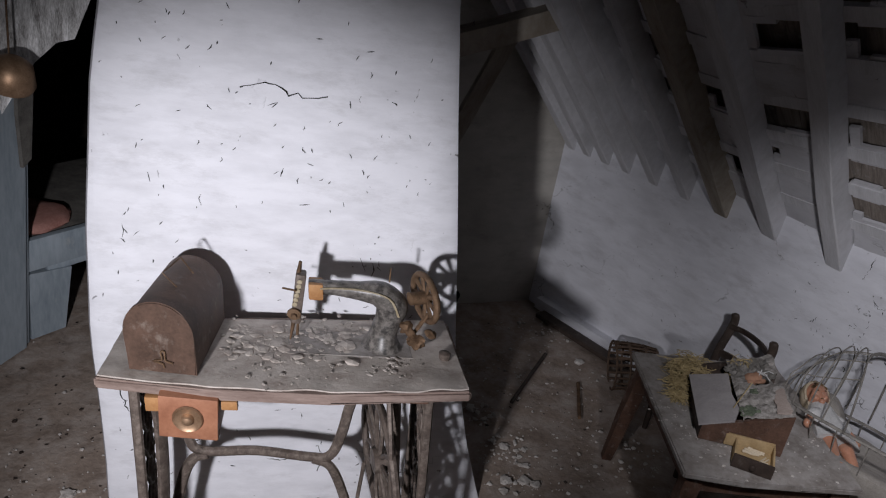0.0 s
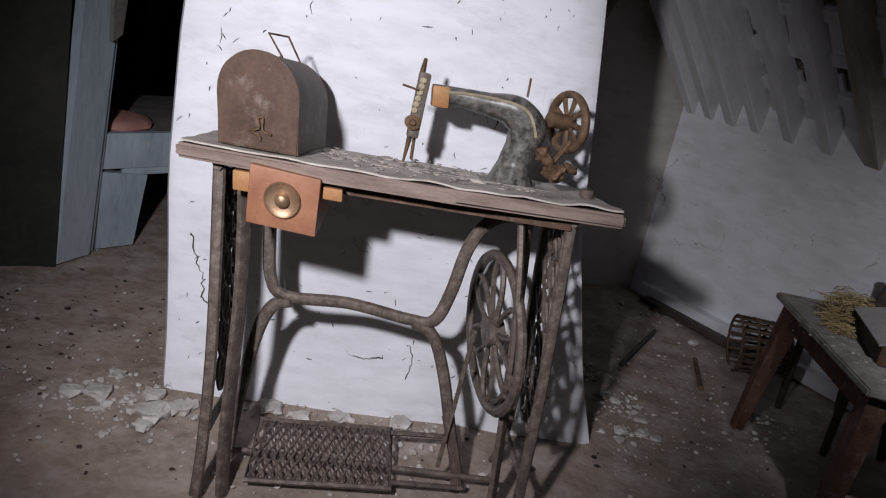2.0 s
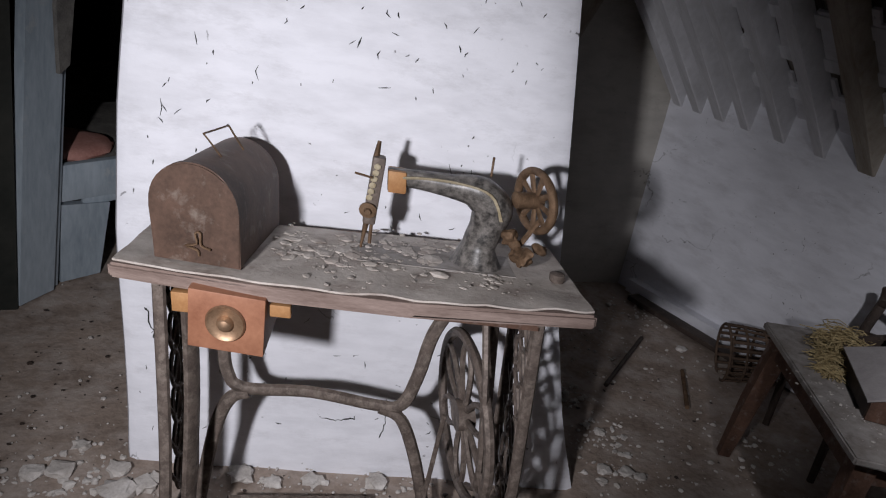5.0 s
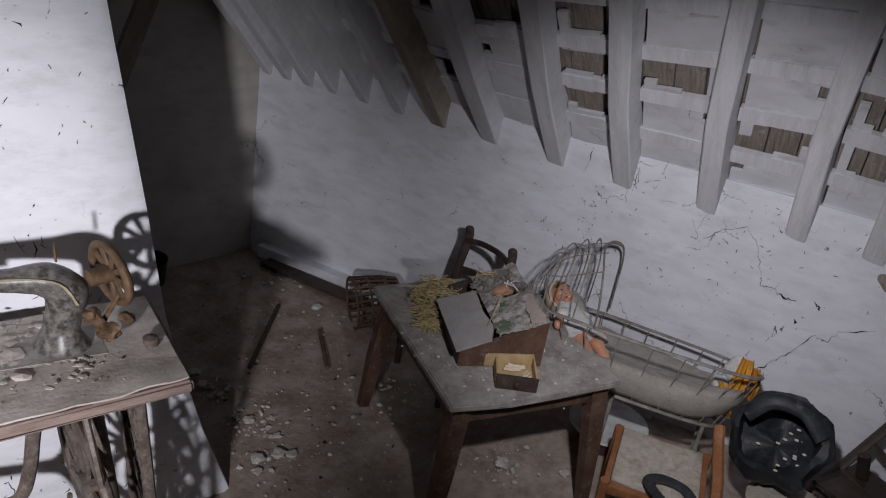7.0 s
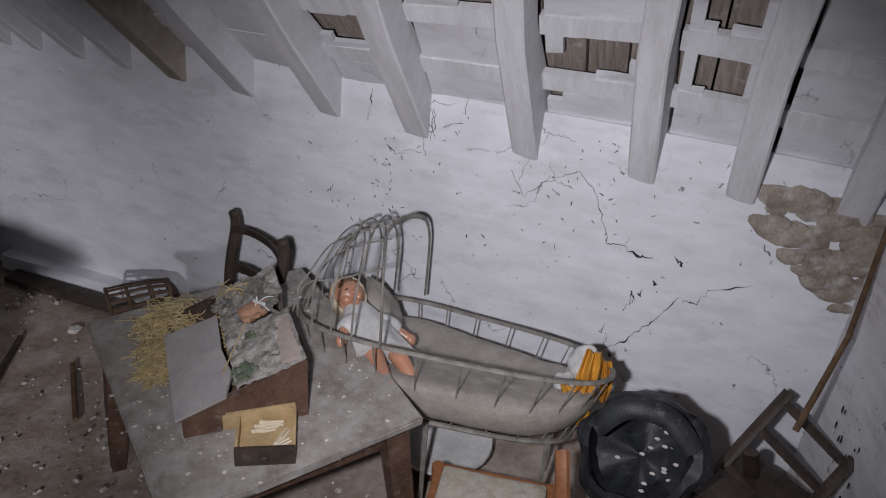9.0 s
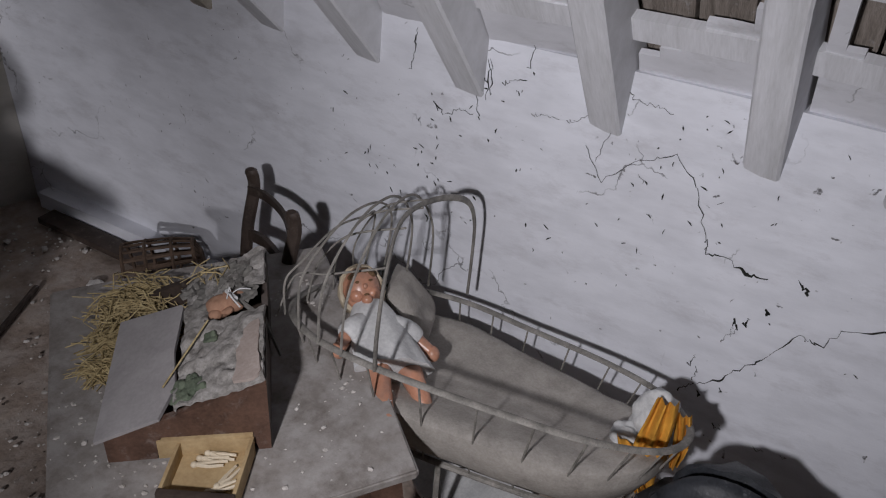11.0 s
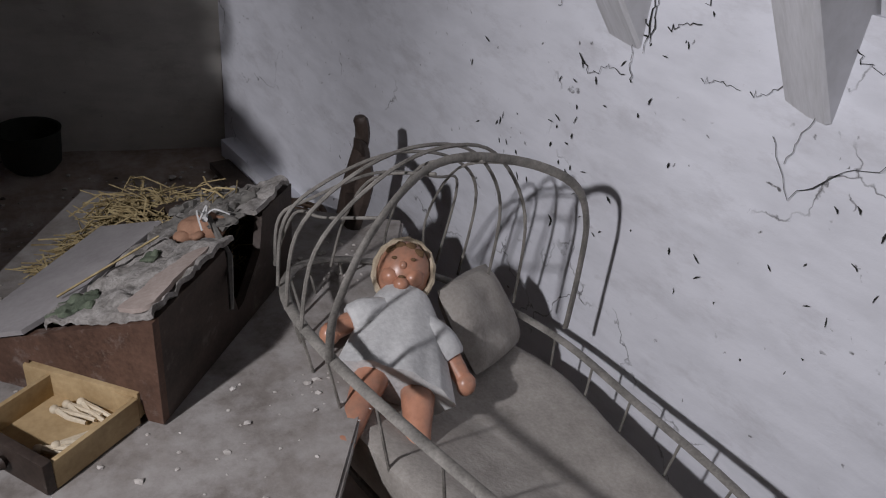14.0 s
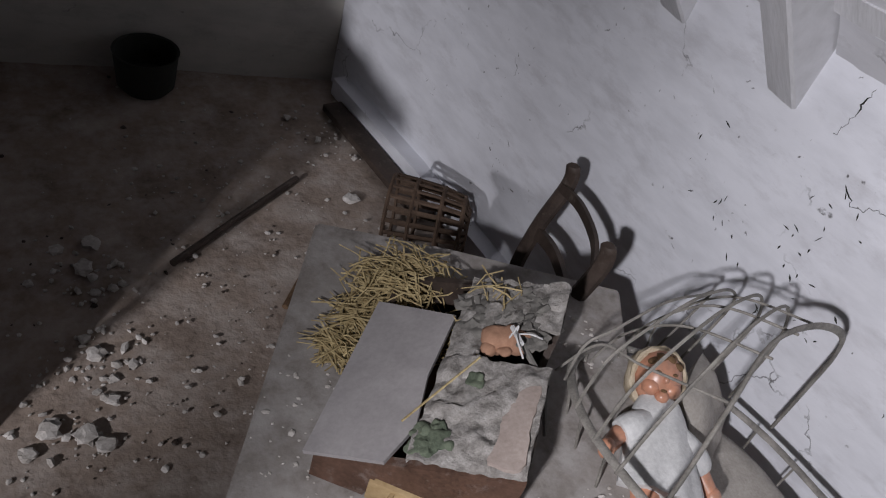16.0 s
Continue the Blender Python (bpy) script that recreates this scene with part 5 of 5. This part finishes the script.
def make_seat_chair():
    t = thing("child_armchair", (5.88, 4.58, 0), "small wooden chair with a pale worn seat and bent orange arm", "chair")
    m = frame_of((5.735, 4.70, 0.27), (0.255, -0.967, 0), (1.06, 0.28, 0), (0, 0, 1))
    w, d = 0.27, 0.245
    bm = boxed((0.012, 0.01, -0.012), (w - 0.012, d, 0.012), 0.01)
    bmesh.ops.subdivide_edges(bm, edges=list(bm.edges), cuts=3, use_grid_fill=True)
    for v in bm.verts:
        v.co.z += 0.006 * noise.noise(v.co * 20) - (0.012 if v.co.z > 0 else 0) * max(0, 1 - ((v.co.x - w / 2) ** 2 + (v.co.y - d / 2) ** 2) / 0.012)
    part("seat", bm, SEAT, t, "pale sagging seat pad", m=m)
    for a0, b0, a1, b1 in ((0, -0.012, w, 0.01), (0, d, w, d + 0.018), (-0.006, 0.01, 0.012, d), (w - 0.012, 0.01, w + 0.006, d)):
        part("seat_rail", boxed((a0, b0, -0.034), (a1, b1, -0.004), 0.003), ORANGE_WOOD, t, m=m)
    for a, b in ((0.0, -0.004), (w, -0.004), (0.0, d), (w, d)):
        part("leg", rod([m @ Vector((a, b, 0.006)), m @ Vector((a, b, -0.268))], [0.015, 0.012], 8), ORANGE_WOOD, t)
    arm = curve([m @ Vector(p) for p in ((w + 0.03, -0.03, -0.09), (w + 0.035, 0.03, -0.02), (w + 0.03, 0.10, 0.03), (w + 0.02, 0.19, 0.055), (w + 0.005, 0.26, 0.11))], 6)
    part("arm", rod(arm, 0.017, 8, flat=0.75), ORANGE_WOOD, t, "bent orange-brown wooden arm")


ORANGE_WOOD = surface("orange_brown_varnish", (0.16, 0.06, 0.025), (0.34, 0.15, 0.07), 14, 0.5, 0.3, 0.002)
make_seat_chair()
PLACE = Matrix.Translation((0.62, 0.43, 0))
solid("leather_strap", rod(curve([(5.11, 4.10, 0.30), (5.16, 4.165, 0.302), (5.20, 4.14, 0.305), (5.205, 4.07, 0.302), (5.14, 4.02, 0.305)], 7), 0.017, 8, flat=0.3, up=(0, 0, 1)), LEATHER, "black leather strap curled on the chair seat", "strap")
PLACE = Matrix()


def make_bag():
    t = thing("leather_helmet_bag", (6.19, 4.34, 0.2), "crumpled black leather bag, open and grey with dust", "bag")
    m = pose(6.19, 4.345, 0.355) @ look((0, 0, 0), (0.68, 0.06, -0.70)) @ Matrix.Scale(1.15, 4)
    bm = lathe(bmesh.new(), [(0.02, -0.10), (0.085, -0.085), (0.118, -0.03), (0.126, 0.03), (0.112, 0.052), (0.098, 0.045), (0.102, 0.01), (0.09, -0.045), (0.05, -0.06), (0.01, -0.063)], 36)
    for v in bm.verts:
        v.co *= 1 + 0.2 * noise.noise(v.co * 15) + 0.07 * noise.noise(v.co * 45)
        v.co.z += 0.035 * noise.noise(v.co * 20 + Vector((3, 1, 0)))
    part("body", bm, LEATHER, t, m=m)
    bm = rod(curve([(-0.10, 0.02, 0.05), (-0.05, 0.07, 0.085), (0.03, 0.075, 0.08), (0.09, 0.03, 0.06)], 6), 0.022, 10, flat=0.4)
    part("flap", bm, LEATHER, t, "folded grey leather flap", m=m)
    bm = bmesh.new()
    r = random.Random(5)
    for k in range(16):
        a, q = 0.02 + 0.05 * r.random(), r.random() * 6.28
        blob(bm, (0.02 + a * math.cos(q), a * math.sin(q), -0.052 + 0.008 * r.random()), (0.007, 0.004, 0.003), sub=1)
    tagged(part("dust_flecks", bm, RUBBLE, t, "pale dust flecks in the bag", m=m), kind="stuff")


make_bag()
# what holds the bag up: a low woven-topped stool


def make_stool():
    t = thing("woven_stool", (6.12, 4.25, 0), "low stool with a round woven straw top", "stool")
    bm = lathe(bmesh.new(), [(0.10, 0.165), (0.125, 0.175), (0.128, 0.20), (0.10, 0.218), (0.03, 0.21), (0.004, 0.205)], 48, pose(6.12, 4.25, 0))
    for v in bm.verts:
        d = v.co - Vector((6.12, 4.25, 0.2))
        v.co += d * 0.04 * math.sin(24 * math.atan2(d.y, d.x))
    part("seat", bm, SEAT, t)
    for k in range(4):
        q = math.pi / 4 + k * math.pi / 2
        a = Vector((6.12 + 0.075 * math.cos(q), 4.25 + 0.075 * math.sin(q), 0.175))
        part("leg", rod([a, a + Vector((0.025 * math.cos(q), 0.025 * math.sin(q), -0.174))], 0.012, 8), DARK_WOOD, t)


make_stool()


def make_folded_chair():
    t = thing("folded_chair", (5.55, 3.42, 0), "dark wooden folding chair leaning by the gable wall", "chair")
    legs = [((5.42, 3.56, 0.02), (5.72, 3.35, 0.40)), ((5.30, 3.38, 0.02), (5.60, 3.18, 0.36)), ((5.68, 3.34, 0.02), (5.52, 3.40, 0.34)), ((5.60, 3.18, 0.02), (5.42, 3.24, 0.32))]
    for a, b in legs:
        part("leg", rod([a, b], 0.019, 8, flat=0.6), DARK_WOOD, t)
    for u in (0.35, 0.55, 0.78, 0.95):
        a, b = Vector(legs[0][0]).lerp(Vector(legs[0][1]), u), Vector(legs[1][0]).lerp(Vector(legs[1][1]), u)
        part("slat", rod([a, b], 0.017, 6, flat=0.4), DARK_WOOD, t)
    part("seat", prism(bmesh.new(), [(5.45, 3.5), (5.66, 3.40), (5.58, 3.22), (5.37, 3.32)], 0.21, 0.225, 2), DARK_WOOD, t)


PLACE = Matrix.Translation((0.83, 0.72, 0.0))
make_folded_chair()
PLACE = Matrix()
solid("leaning_stick", rod([(6.38, 4.045, 0.42), (6.5, 4.0, 0.63), (6.64, 3.99, 0.87)], [0.008, 0.007, 0.006], 8), RUST, "thin iron rod leaning into the wall corner", "rod")
solid("bundle", blob(bmesh.new(), (5.95, 4.02, 0.07), (0.16, 0.14, 0.075), rough=0.05, scale=9), GREY_CLOTH, "dark crumpled sacking on the floor", "sacking")


# ---- broken masonry in the wall's corner ----
def make_masonry():
    r = random.Random(12)
    bm = bmesh.new()
    for k in range(90):
        y, z = 4.0 + 0.27 * r.random(), 0.58 + 0.30 * r.random()
        if z < 0.80 - (4.27 - y) * 0.9:
            continue
        got = bmesh.ops.create_icosphere(bm, subdivisions=2, radius=0.018 + 0.030 * r.random() ** 2)["verts"]
        c = Vector((wall_x(y) + 0.004 * r.random(), y, z))
        for v in got:
            v.co = c + Vector((v.co.x * 0.32, v.co.y * 1.3, v.co.z * 0.8)) * (1 + 0.45 * noise.noise(v.co * 40 + c))
    solid("broken_masonry", bm, BRICK, "crumbling brown stones where the plaster has fallen", "masonry", kind="structure")


make_masonry()


def crack_line(name, pts, label, width=0.003):
    """An open crack, as a thin jagged groove lying on the plaster."""
    p = []
    r = random.Random(len(pts) * 7)
    for a, b in zip(pts, pts[1:]):
        for k in range(7):
            q = Vector(a).lerp(Vector(b), k / 7)
            q.x = wall_x(q.y) - 0.005
            p.append(q + Vector((0.002, r.gauss(0, 0.003), r.gauss(0, 0.003))))
    p.append(Vector((wall_x(pts[-1][1]) - 0.003, pts[-1][1], pts[-1][2])))
    rad = [max(0.0004, width * (0.12 + 0.75 * noise.noise(q * 31))) for q in p]
    solid(name, tube(bmesh.new(), p, rad, 5), SHADE_AND_MARK_BLACK, label, "crack", "cracks in the knee wall", "structure")


crack_line("wall_crack", [(6.5, y, z) for y, z in ((4.577, 0.284), (4.553, 0.314), (4.525, 0.334), (4.485, 0.384), (4.44, 0.442), (4.391, 0.529), (4.357, 0.522), (4.315, 0.575), (4.228, 0.617))], "long black crack climbing the limewashed knee wall", 0.0045)
crack_line("wall_crack", [(6.5, y, z) for y, z in ((4.873, 0.799), (4.831, 0.731), (4.764, 0.801), (4.7, 0.829), (4.646, 0.77), (4.606, 0.667))], "thin branching crack in the limewash", 0.0022)
crack_line("wall_crack", [(6.5, y, z) for y, z in ((4.61, 0.677), (4.601, 0.644), (4.554, 0.648), (4.522, 0.628), (4.479, 0.631))], "dark ragged crack where limewash has lifted", 0.0055)
crack_line("wall_crack", [(6.5, y, z) for y, z in ((5.214, 0.799), (5.183, 0.771), (5.156, 0.799), (5.117, 0.799))], "hairline crack below a rafter foot", 0.0022)
crack_line("wall_crack", [(6.5, y, z) for y, z in ((4.511, 0.514), (4.511, 0.479), (4.523, 0.452))], "small dark chip in the limewash", 0.006)
crack_line("wall_crack", [(6.5, y, z) for y, z in ((5.115, 0.882), (5.109, 0.825), (5.1, 0.792))], "dark drip mark under a rafter foot", 0.0025)
crack_line("wall_crack", [(6.5, y, z) for y, z in ((4.827, 0.893), (4.83, 0.834), (4.848, 0.771))], "dark drip mark under a rafter foot", 0.0022)


for pts, w in (([(5.091, 0.922), (5.091, 0.838)], 0.003), ([(5.086, 0.924), (5.083, 0.854)], 0.002), ([(4.84, 0.943), (4.852, 0.859)], 0.003), ([(4.832, 0.944), (4.846, 0.865)], 0.002),
               ([(5.129, 0.892), (5.09, 0.876)], 0.003), ([(5.058, 0.88), (5.036, 0.896), (5.01, 0.901)], 0.0028), ([(5.01, 0.925), (5.001, 0.981)], 0.0028),
               ([(4.917, 0.837), (4.896, 0.846), (4.863, 0.874)], 0.0026), ([(4.99, 0.831), (4.963, 0.841), (4.933, 0.838)], 0.002),
               ([(4.817, 0.936), (4.795, 0.91), (4.758, 0.915), (4.723, 0.907)], 0.0026), ([(5.277, 0.852), (5.265, 0.905), (5.262, 0.949)], 0.0032), ([(5.175, 0.95), (5.173, 0.914)], 0.003),
               ([(4.503, 0.502), (4.509, 0.473)], 0.013), ([(4.492, 0.512), (4.488, 0.53)], 0.007), ([(4.461, 0.561), (4.459, 0.55)], 0.008), ([(4.571, 0.365), (4.563, 0.396)], 0.006), ([(4.552, 0.363), (4.555, 0.328)], 0.003), ([(4.494, 0.331), (4.494, 0.321)], 0.007), ([(4.484, 0.23), (4.479, 0.217)], 0.006), ([(4.391, 0.21), (4.372, 0.21)], 0.007), ([(4.336, 0.217), (4.327, 0.214)], 0.006), ([(4.535, 0.303), (4.532, 0.289)], 0.005), ([(4.425, 0.647), (4.404, 0.624)], 0.006)):
    crack_line("wall_crack", [(6.5, y, z) for y, z in pts], "fine dark crack in the limewash", w)


def make_scuffs():
    """Short dark flecks where the limewash has chipped, thickest under the rafter feet."""
    r = random.Random(77)
    bm = bmesh.new()
    for _ in range(190):
        y = r.uniform(4.2, 5.5)
        z = min(TIP_Z + 0.05, 0.45 + 0.48 * r.random() ** 0.7)
        if noise.noise(Vector((y * 4, z * 4, 1))) < -0.05:
            continue
        l, q = r.uniform(0.003, 0.016), r.gauss(1.3, 0.6)
        d = Vector((0, math.cos(q) * l, math.sin(q) * l))
        p = Vector((wall_x(y) - 0.002, y, z))
        tube(bm, [p - d / 2, p + Vector((0.0005, r.gauss(0, 0.001), 0)), p + d / 2], [0.0005, r.uniform(0.0008, 0.002), 0.0004], 4)
    solid("wall_scuffs", bm, SHADE_AND_MARK_BLACK, "small dark chips scattered over the limewash", "crack", kind="stuff")


make_scuffs()


def make_mould():
    """Black mould flecks on the gable, in uneven clusters."""
    r = random.Random(51)
    bm = bmesh.new()
    for _ in range(1300):
        x, z = r.uniform(5.6, 6.66), r.uniform(0.15, 1.15)
        if noise.noise(Vector((x * 4, z * 4, 7))) < 0.02:
            continue
        y = 3.78 + (x - 6.1) * 0.379 if x > 6.1 else 3.78 + (x - 6.1) * 0.178
        d = 0.0015 + 0.008 * r.random() ** 3
        got = bmesh.ops.create_icosphere(bm, subdivisions=1, radius=d)["verts"]
        for v in got:
            v.co = Vector((x + v.co.x * 1.1, y + 0.004 + v.co.y * 0.25, z + v.co.z * r.uniform(0.7, 2.0)))
    solid("mould_flecks", bm, SHADE_AND_MARK_BLACK, "black mould flecks over the gable plaster", "mould", kind="stuff")


make_mould()


def chimney_face(u, z, proud=0.001):
    """A place on the chimney's front, u metres along from its near foot."""
    p = Vector((4.08 + 0.922 * u, 6.09 - 0.387 * u, z))
    o = uneven(p, 0.010, 2.5) + uneven(p, 0.003, 11)
    return p + Vector((0.5 * o - 0.387 * proud, o - 0.922 * proud, 0))


def make_chimney_scuffs():
    """Dark flecks and short hairline cracks in the chimney's limewash."""
    r = random.Random(64)
    bm = bmesh.new()
    for k in range(190):
        u, z = r.uniform(0.02, 0.92), r.uniform(0.1, 1.75)
        l, q = r.uniform(0.004, 0.02) * (2.4 if k % 9 == 0 else 1.0), r.gauss(1.2, 0.7)
        du, dz = math.cos(q) * l / 2, math.sin(q) * l / 2
        bend = r.gauss(0, 0.12) * l
        tube(bm, [chimney_face(u - du, z - dz), chimney_face(u + bend, z), chimney_face(u + du, z + dz)], [0.0005, r.uniform(0.0008, 0.0020), 0.0004], 4)
    for pts in (((0.03, 0.44), (0.05, 0.38), (0.07, 0.33), (0.075, 0.28), (0.10, 0.26), (0.12, 0.27)), ((0.46, 0.18), (0.50, 0.165), (0.54, 0.17), (0.57, 0.18)), ((0.63, 0.22), (0.645, 0.17), (0.64, 0.12)), ((0.33, 1.36), (0.40, 1.38), (0.47, 1.35), (0.55, 1.36))):
        line = [chimney_face(p.x + r.gauss(0, 0.003), p.y + r.gauss(0, 0.003)) for p in curve([(a, b, 0) for a, b in pts], 5)]
        tube(bm, line, [max(0.0004, 0.0016 + 0.002 * noise.noise(p * 40)) for p in line], 4)
    solid("chimney_scuffs", bm, SHADE_AND_MARK_BLACK, "dark flecks and hairline cracks in the limewash", "crack", kind="stuff")


make_chimney_scuffs()


# ---- on the floor ----
solid("floor_stick", rod([(5.657, 6.037, 0.012), (5.86, 6.165, 0.014), (6.05, 6.285, 0.012)], 0.0085, 8), DARK_WOOD, "long dark stick lying on the floor", "stick")
solid("floor_peg", rod([(5.865, 5.843, 0.012), (6.035, 6.04, 0.014)], 0.008, 8), RUST, "short rusty iron bar on the floor", "bar")
solid("floor_plank", boxed((-0.03, -0.27, 0.006), (0.035, 0.27, 0.028), 0.004, pose(6.305, 6.33, 0, 0, 0, 7)), DARK_WOOD, "dark plank lying along the wall's foot", "plank")


def make_basket():
    t = thing("wicker_basket", (6.27, 5.95, 0), "rusty perforated basket lying on its side by the wall", "basket")
    m = pose(6.27, 5.95, 0.105) @ look((0, 0, 0), (-0.75, 0.55, -0.1)) @ pose(0, 0, 0, 0, 180, 0)
    rows = [(0.055, -0.10), (0.085, -0.085), (0.098, -0.03), (0.105, 0.04), (0.108, 0.10)]
    for r, h in rows:
        part("hoop", rod([(r * math.cos(q), r * math.sin(q), h) for q in [2 * math.pi * k / 28 for k in range(28)]], 0.0055, 5, closed=True), CANE, t, m=m)
    for k in range(22):
        q = 2 * math.pi * k / 22
        part("rib", rod([(r * math.cos(q), r * math.sin(q), h) for r, h in rows], 0.0065, 5, flat=0.5), CANE, t, m=m)
    part("base", lathe(bmesh.new(), [(0.058, -0.104), (0.058, -0.096)], 24, m), CANE, t)


make_basket()


def make_bucket():
    bm = lathe(bmesh.new(), [(0.10, 0), (0.13, 0.03), (0.145, 0.16), (0.15, 0.17), (0.138, 0.168), (0.12, 0.05), (0.02, 0.04)], 28, pose(5.76, 6.77, 0) @ Matrix.Diagonal((0.62, 0.62, 0.75, 1)))
    solid("iron_pot", bm, SHADE_AND_MARK_BLACK, "dark iron pot standing by the far wall", "pot", base=(5.76, 6.77, 0))


make_bucket()


def make_shade():
    bm = lathe(bmesh.new(), [(0.02, 0.07), (0.05, 0.05), (0.066, 0.0), (0.062, -0.012), (0.05, 0.0), (0.01, 0.05)], 24, pose(3.915, 6.40, 1.25, 20, 10, 0))
    t = solid("hanging_lamp_shade", bm, BRASS, "small brown metal lamp shade hanging on a wire", "lamp shade", base=(3.915, 6.40, 1.25))
    part("wire", rod([(3.917, 6.405, 1.31), (3.92, 6.41, 2.6)], 0.003, 5), RUST, t)


make_shade()


def make_stone(x, y, size, seed, material, label, z=0.0, category="stone"):
    r = random.Random(seed)
    bm = bmesh.new()
    got = bmesh.ops.create_icosphere(bm, subdivisions=2, radius=size)["verts"]
    for v in got:
        v.co *= 0.72 + 0.5 * noise.noise(v.co * (1.9 / size) + Vector((seed, 0, 0))) + 0.18 * (r.random() - 0.5)
        v.co.z = min(max(-size * 0.3, v.co.z * 0.55), size * 0.26)
    bm.transform(pose(x, y, z + size * 0.28, 0, 0, r.random() * 360))
    ob = solid("plaster_lump", bm, material, label, category, "fallen plaster lumps")
    for p in ob.data.polygons:
        p.use_smooth = False


for k, (x, y, d) in enumerate(((3.86, 6.08, 0.04), (3.92, 6.07, 0.045), (4.03, 5.95, 0.055), (4.05, 6.04, 0.04), (4.10, 5.96, 0.04), (4.13, 5.98, 0.03), (3.98, 6.16, 0.03), (4.0, 5.9, 0.03), (4.33, 5.93, 0.045), (4.50, 5.86, 0.035), (4.66, 5.80, 0.04), (4.40, 5.88, 0.03))):
    make_stone(x, y, d, k, RUBBLE, "broken lump of limewashed plaster at the chimney's foot", 0.0)
for k, (x, y, d) in enumerate(((5.34, 5.66, 0.03), (5.43, 5.60, 0.025), (5.30, 5.62, 0.022), (5.46, 5.70, 0.02), (5.45, 5.82, 0.028), (5.47, 6.07, 0.03), (5.888, 5.08, 0.032), (6.0, 4.90, 0.022), (5.40, 5.63, 0.03), (6.17, 6.18, 0.03), (5.5, 6.15, 0.03))):
    make_stone(x, y, d, 40 + k, RUBBLE, "pale lump of fallen plaster on the floor")
crumbs("floor_rubble", Matrix(), [(5.36, 5.66, 0.06), (5.45, 5.8, 0.05), (5.47, 6.05, 0.06), (4.02, 5.98, 0.08), (3.92, 6.07, 0.07), (4.4, 5.9, 0.08), (4.65, 5.78, 0.1), (5.9, 5.6, 0.12), (6.2, 6.45, 0.08), (5.89, 5.07, 0.05)], 520, 0.009, RUBBLE, "scattered plaster rubble over the earth floor", "rubble", 31)
crumbs("floor_grit", Matrix(), [(4.4, 5.4, 0.4), (3.8, 6.2, 0.3), (5.6, 5.6, 0.3), (5.9, 6.3, 0.25), (4.3, 5.8, 0.25)], 1300, 0.005, RUBBLE, "fine pale grit over the earth floor", "grit", 32)
crumbs("floor_dark_bits", Matrix(), [(3.7, 6.3, 0.3), (3.9, 6.7, 0.25), (4.6, 5.5, 0.4), (5.6, 5.8, 0.4)], 420, 0.006, DARK_WOOD, "dark leaf and twig bits on the floor", "litter", 33, 0.3)
